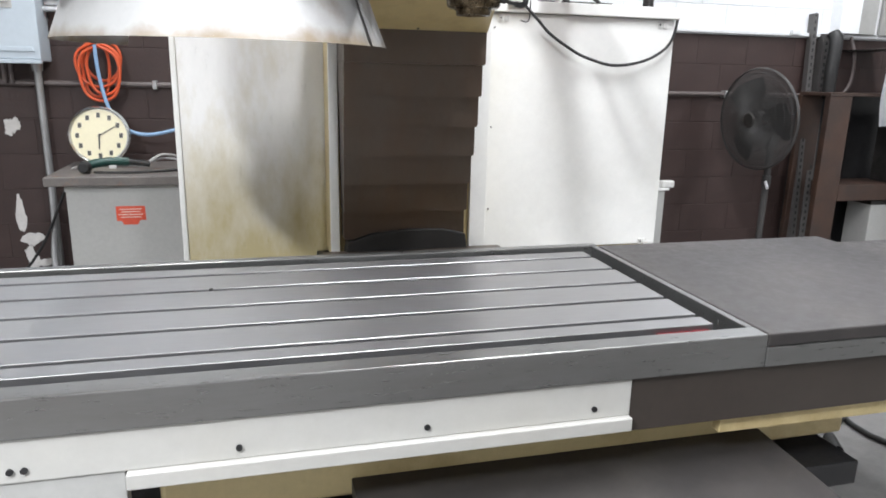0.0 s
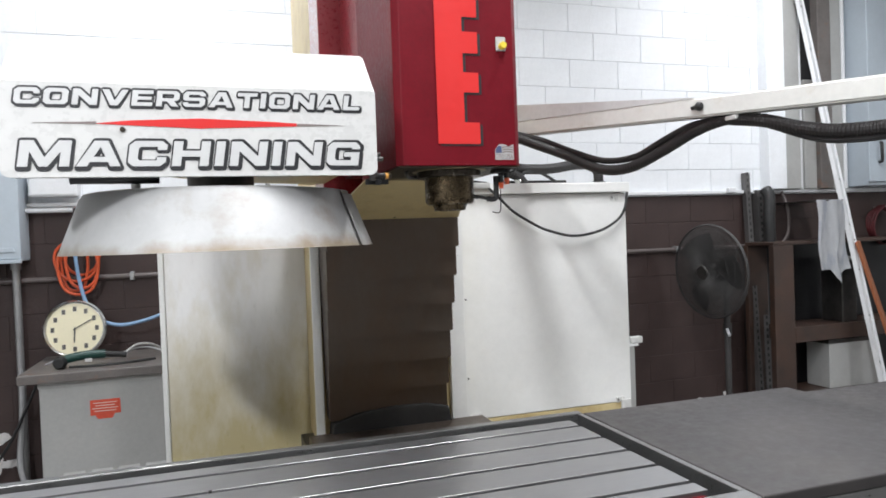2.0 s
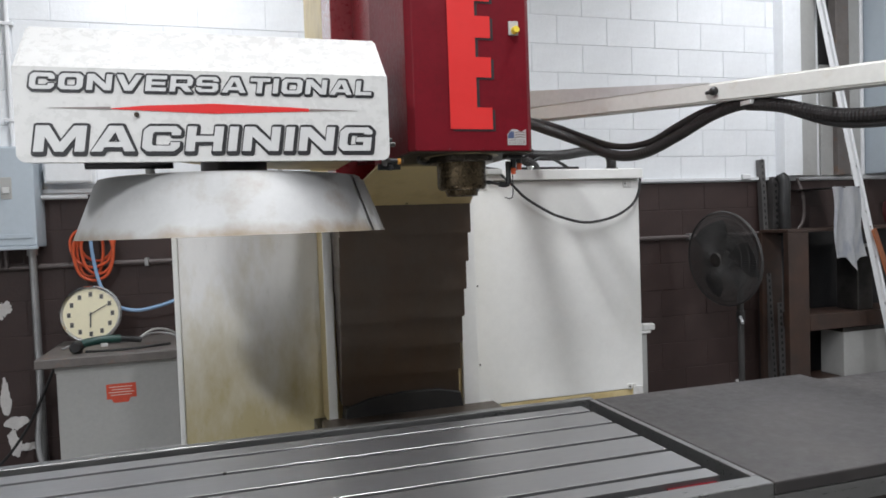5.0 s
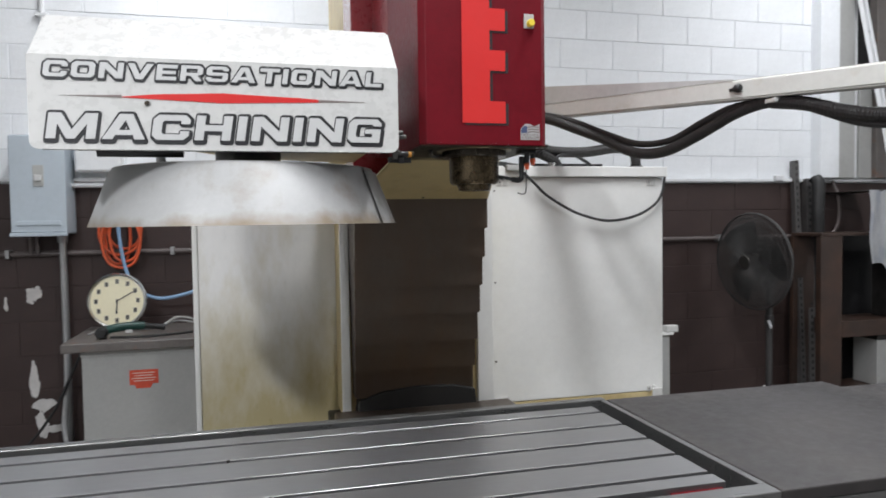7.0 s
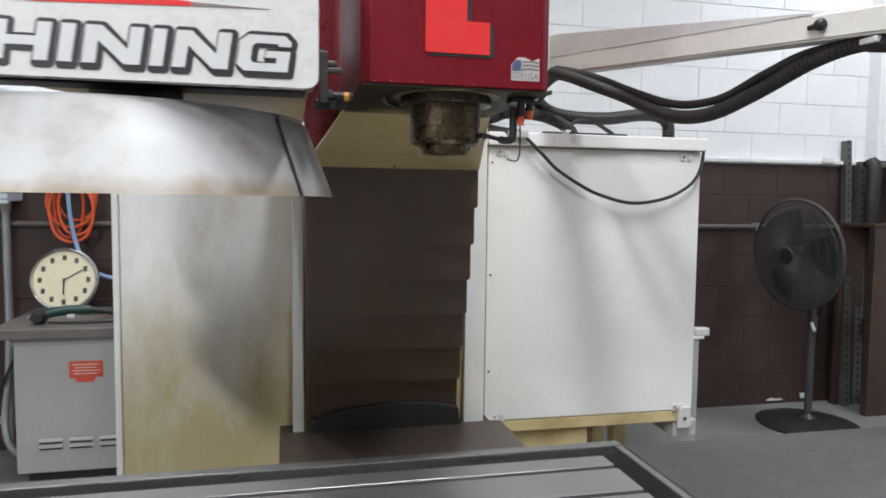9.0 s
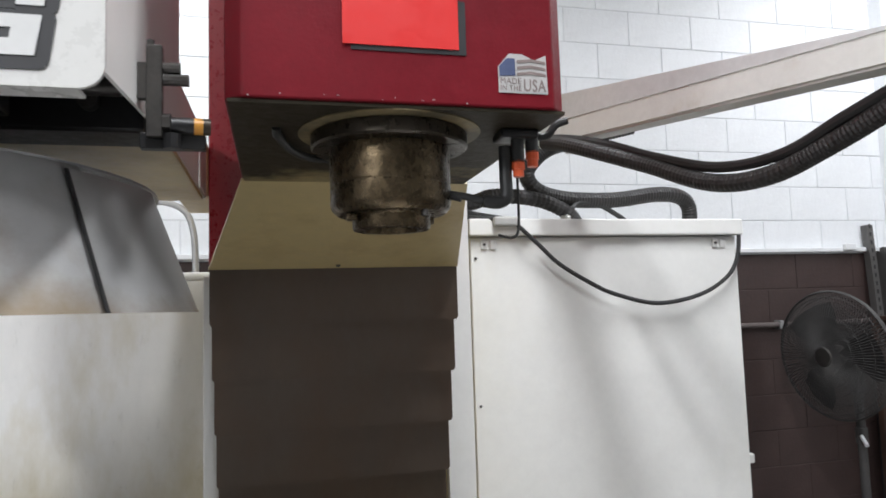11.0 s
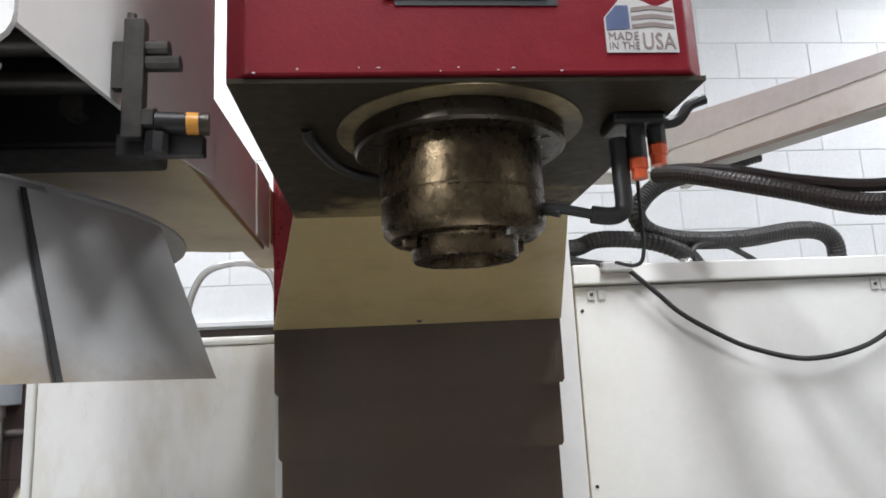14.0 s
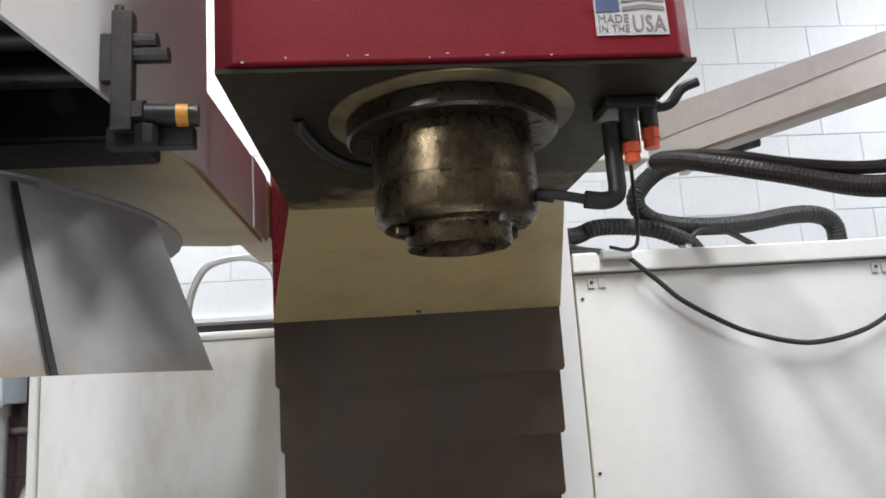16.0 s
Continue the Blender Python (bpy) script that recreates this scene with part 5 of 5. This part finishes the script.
def steel_lengths():
    for x, y, h, w, lean in ((3.40, 2.77, 1.80, 0.045, 0.10), (3.50, 2.80, 1.66, 0.06, 0.05)):
        t = thing("slotted_angle", "length of perforated dark steel angle leaning on the wall", "steel angle", (x, y, 0), group="steel lengths by the wall")
        rot = Matrix.Translation((x, y, 0)) @ Matrix.Rotation(math.atan2(lean, h) * -1, 4, "X")
        bm = prism([(0, 0), (w, 0), (w, 0.004), (0.004, 0.004), (0.004, w), (0, w)], "z", 0.004, h)
        bmesh.ops.transform(bm, matrix=rot, verts=bm.verts)
        part("angle_bar", bm, ANGLE_STEEL, t)
        for k in range(int(h / 0.05)):
            bm = box(w * 0.35, w * 0.65, -0.0012, -0.0002, 0.03 + 0.05 * k, 0.055 + 0.05 * k)
            bmesh.ops.transform(bm, matrix=rot, verts=bm.verts)
            part("slot", bm, BLACK, t)
    t = thing("steel_bar", "bent dark steel bar leaning by the wall", "steel bar", (3.62, 2.7, 0), group="steel lengths by the wall")
    part("bar", tube([(3.46, 2.60, 0.012), (3.56, 2.66, 0.35), (3.64, 2.72, 0.75)], 0.012, 8, 8), DARK_STEEL, t, smooth=True)
    c = thing("wall_cable", "dark cable hanging in a loop from the ledge", "cable", (3.7, 2.85, 1.2))
    part("cable", tube([(3.78, WALL_Y - 0.03, 1.645), (3.79, 2.84, 1.50), (3.77, 2.82, 1.32), (3.70, 2.82, 1.23), (3.60, 2.84, 1.215), (3.50, 2.88, 1.215)], 0.012, 10, 8), PIPE_BROWN, c, smooth=True)
    g = thing("work_glove", "dark rag of cloth hanging over the steel lengths", "rag", (3.5, 2.7, 1.5))
    part("cloth", tube([(3.53, 2.80, 1.66), (3.535, 2.765, 1.60), (3.52, 2.755, 1.40), (3.53, 2.76, 1.20)], 0.045, 10, 12), BLACK, g, smooth=True)


def storage_rack():
    t = thing("storage_rack", "dark brown steel storage rack with shelves", "storage rack", (4.0, 2.7, 0))
    for x, w in ((3.36, 0.19), (4.95, 0.06)):
        part("upright", box(x, x + w, 2.55, 2.60, 0, 1.22, 0.004), RACK_BROWN, t)
        part("upright", box(x, x + w, 2.82, 2.86, 0, 1.22, 0.004), RACK_BROWN, t)
    part("shelf", box(3.551, 4.949, 2.55, 2.85, 0.47, 0.59, 0.005), RACK_BROWN, t)
    part("top_shelf", box(3.36, 5.01, 2.55, 2.85, 1.221, 1.245, 0.004), RACK_BROWN, t)
    part("back_panel", box(3.36, 5.01, 2.862, 2.870, 0.0, 1.22), BLACK_METAL, t, "dark back panel")
    part("floor_shelf", box(3.551, 4.949, 2.56, 2.85, 0.05, 0.08, 0.004), RACK_BROWN, t)
    g = thing("steel_box", "plain dark grey steel box on the lower shelf", "box", (4.2, 2.6, 0.08))
    part("case", box(3.90, 4.40, 2.575, 2.80, 0.0805, 0.445, 0.006), GREY_METAL, g)
    part("lid", box(3.89, 4.41, 2.57, 2.81, 0.43, 0.4655, 0.004), DARK_STEEL, g)
    v = thing("upper_box", "narrow grey upright box on the middle shelf", "box", (4.1, 2.6, 0.59))
    part("case", box(4.05, 4.20, 2.58, 2.78, 0.5905, 1.10, 0.006), DARK_STEEL, v)
    part("rim", box(4.045, 4.205, 2.575, 2.785, 1.08, 1.105, 0.004), GREY_METAL, v)


def hanging_rag():
    t = thing("cotton_rag", "white cotton rag hanging from the rack over a rail", "rag", (3.9, 2.5, 1.2))
    bm = bmesh.new()
    nx, nz = 14, 22
    grid = []
    for i in range(nx + 1):
        u = i / nx
        col = []
        for k in range(nz + 1):
            w = k / nz
            low = 0.54 + 0.12 * max(0, 1 - abs(u - 0.62) * 4)
            wide = 0.27 + 0.05 * w
            x = 3.745 + wide * u + 0.012 * math.sin(7 * w)
            y = 2.515 - 0.022 * math.sin(11 * u + 2 * w) * (0.3 + w) - 0.012 * math.sin(23 * u) * w
            col.append(bm.verts.new((x, y, 1.555 - low * w)))
        grid.append(col)
    for a, b in zip(grid, grid[1:]):
        for k in range(nz):
            bm.faces.new((a[k], a[k + 1], b[k + 1], b[k]))
    bmesh.ops.solidify(bm, geom=bm.faces[:], thickness=0.003)
    part("rag", bm, CLOTH, t, smooth=True)
    part("hook_rail", box(3.74, 4.02, 2.52, WALL_Y - 0.0, 1.545, 1.553, 0.001), DARK_STEEL, t)


def white_rail():
    t = thing("slotted_rail", "long white slotted metal rail leaning on the wall", "metal rail", (4.15, 2.35, 0))
    foot, top = Vector((4.215, 2.35, 0.0)), Vector((3.945, 2.86, 3.36))
    along = (top - foot).normalized()
    across = Vector((0.90, 0.43, 0)).normalized()
    across = (across - along * across.dot(along)).normalized()
    out = along.cross(across)
    size = (top - foot).length
    basis = Matrix((across, out, along)).transposed().to_4x4()

    def slab(w, d, l, at):
        bm = bmesh.new()
        bmesh.ops.create_cube(bm, size=1)
        bmesh.ops.transform(bm, matrix=Matrix.Translation(at) @ basis @ Matrix.Diagonal((w, d, l, 1)), verts=bm.verts)
        return bm

    rail = part("rail", slab(0.014, 0.03, size, foot + along * size / 2 - across * 0.052), PIPE_WHITE, t)
    part("rail", slab(0.014, 0.03, size, foot + along * size / 2 + across * 0.052), PIPE_WHITE, t)
    part("web", slab(0.09, 0.008, size, foot + along * size / 2), PIPE_WHITE, t)
    front = out if out.y < 0 else -out
    for k in range(9):
        p = foot + along * (0.30 + 0.36 * k) + front * 0.0046
        part("slot", slab(0.022, 0.001, 0.012, p), DARK_STEEL, t)
        part("slot", slab(0.006, 0.001, 0.05, p + across * 0.012), GREY_METAL, t)
    b = thing("wooden_board", "narrow orange-brown wooden board leaning by the rail", "board", (4.5, 2.35, 0))
    a, c = Vector((4.46, 2.36, 0.0)), Vector((4.16, 2.53, 1.22))
    al = (c - a).normalized()
    ou = al.cross(across).normalized()
    bm = bmesh.new()
    bmesh.ops.create_cube(bm, size=1)
    ac = ou.cross(al)
    bmesh.ops.transform(bm, matrix=Matrix.Translation((a + c) / 2) @ Matrix((ac, ou, al)).transposed().to_4x4() @ Matrix.Diagonal((0.07, 0.02, (c - a).length, 1)), verts=bm.verts)
    part("plank", bm, WOOD, b)


def wall_panel():
    t = thing("wall_cabinet", "grey-blue steel wall cabinet with a dark handle", "wall cabinet", (4.8, 2.7, 1.7))
    part("body", box(4.49, 5.45, 2.70, WALL_Y + 0.003, 1.67, 3.35, 0.008), BLUE_GREY, t)
    door = part("door", box(4.48, 5.46, 2.675, 2.698, 1.70, 3.33, 0.006), BLUE_GREY, t)
    part("handle", tube([(4.58, 2.672, 1.86), (4.58, 2.645, 1.87), (4.575, 2.64, 1.94), (4.58, 2.645, 2.01), (4.60, 2.672, 2.02)], 0.012, 8, 8), BLACK, door, "dark handle", smooth=True)
    r = thing("red_hose", "dark red hose coil hanging on the wall", "hose", (4.9, 2.85, 1.4))
    part("hook", rod((4.80, WALL_Y + 0.004, 1.49), (4.80, 2.80, 1.50), 0.008, 8), PIPE_GREY, r)
    for k in range(4):
        y = 2.815 + 0.018 * k
        part("loop", tube([(4.80, y, 1.505), (4.70 - 0.01 * k, y, 1.42), (4.68, y, 1.28), (4.78 + 0.01 * k, y, 1.18), (4.90, y, 1.27), (4.90 + 0.01 * k, y, 1.42), (4.80, y, 1.507)], 0.009, 8, 8), DARK_RED, r, smooth=True)


def paint_chips():
    rng = random.Random(5)
    spots = [(-2.13, 0.98, 0.045, 0.15), (-2.10, 0.91, 0.06, 0.05), (-1.88, 0.985, 0.08, 0.10), (-1.905, 0.94, 0.05, 0.07), (-2.03, 0.92, 0.02, 0.08),
             (-1.895, 0.47, 0.055, 0.20), (-1.84, 0.30, 0.13, 0.09), (-1.87, 0.22, 0.10, 0.22), (-1.80, 0.17, 0.12, 0.05), (-2.12, 0.52, 0.05, 0.22), (-2.14, 0.47, 0.10, 0.06),
             (-2.13, 0.24, 0.06, 0.28), (-2.16, 0.31, 0.12, 0.05), (-2.17, 0.12, 0.13, 0.06), (-2.30, 0.85, 0.09, 0.11), (-2.29, 0.45, 0.12, 0.10), (-2.31, 0.22, 0.10, 0.16),
             (2.2, 0.03, 0.12, 0.03), (2.95, 0.03, 0.2, 0.035), (3.2, 0.04, 0.12, 0.05)]
    for k, (x, z, w, h) in enumerate(spots):
        n, r, pts = 30, 0.8, []
        for i in range(n):
            r = min(1.15, max(0.45, r + rng.uniform(-0.28, 0.28)))
            a = math.tau * i / n
            pts.append((x + w / 2 * r * math.cos(a), max(z + h / 2 * r * math.sin(a), 0.002)))
        on_pilaster = -2.62 < x < -2.25
        y = WALL_Y - (0.1215 if on_pilaster else 0.0030) - 0.0003 * k
        bm = prism(pts, "y", y, y + 0.0012)
        bmesh.ops.recalc_face_normals(bm, faces=bm.faces)
        part("bare_patch", bm, PLASTER, left_pilaster if on_pilaster else wall_north, "bare plaster where the paint has peeled")


transformer()
wall_clock()
bench_tool()
hose_coil()
disconnect_box()
junction_box()
riser_conduits()
pedestal_fan()
floor_cable()
steel_lengths()
storage_rack()
hanging_rag()
white_rail()
wall_panel()
paint_chips()


# ---- blocks of the wall, course by course ----
def wall_blocks():
    meshes = {}

    def block_mesh(width, mat):
        key = (round(width, 4), mat.name)
        if key not in meshes:
            bm = box(0, width - 0.006, 0, 0.012, 0.003, COURSE - 0.003, 0.0016, segments=1)
            bmesh.ops.recalc_face_normals(bm, faces=bm.faces)
            me = bpy.data.meshes.new("block")
            bm.to_mesh(me)
            bm.free()
            me.materials.append(mat)
            meshes[key] = me
        return meshes[key]

    rng = random.Random(3)
    for row in range(16):
        mat = BROWN_BLOCK if row < 8 else WHITE_BLOCK
        x = -2.63 + (0.055 if row % 2 else 0.055 - BLOCK / 2) - BLOCK / 2
        while x < 4.7:
            ob = new("block", block_mesh(BLOCK, mat))
            ob.parent = wall_north
            ob.location = (x + 0.0035, WALL_Y + rng.uniform(-0.0012, 0.0012), row * COURSE)
            x += BLOCK


wall_blocks()
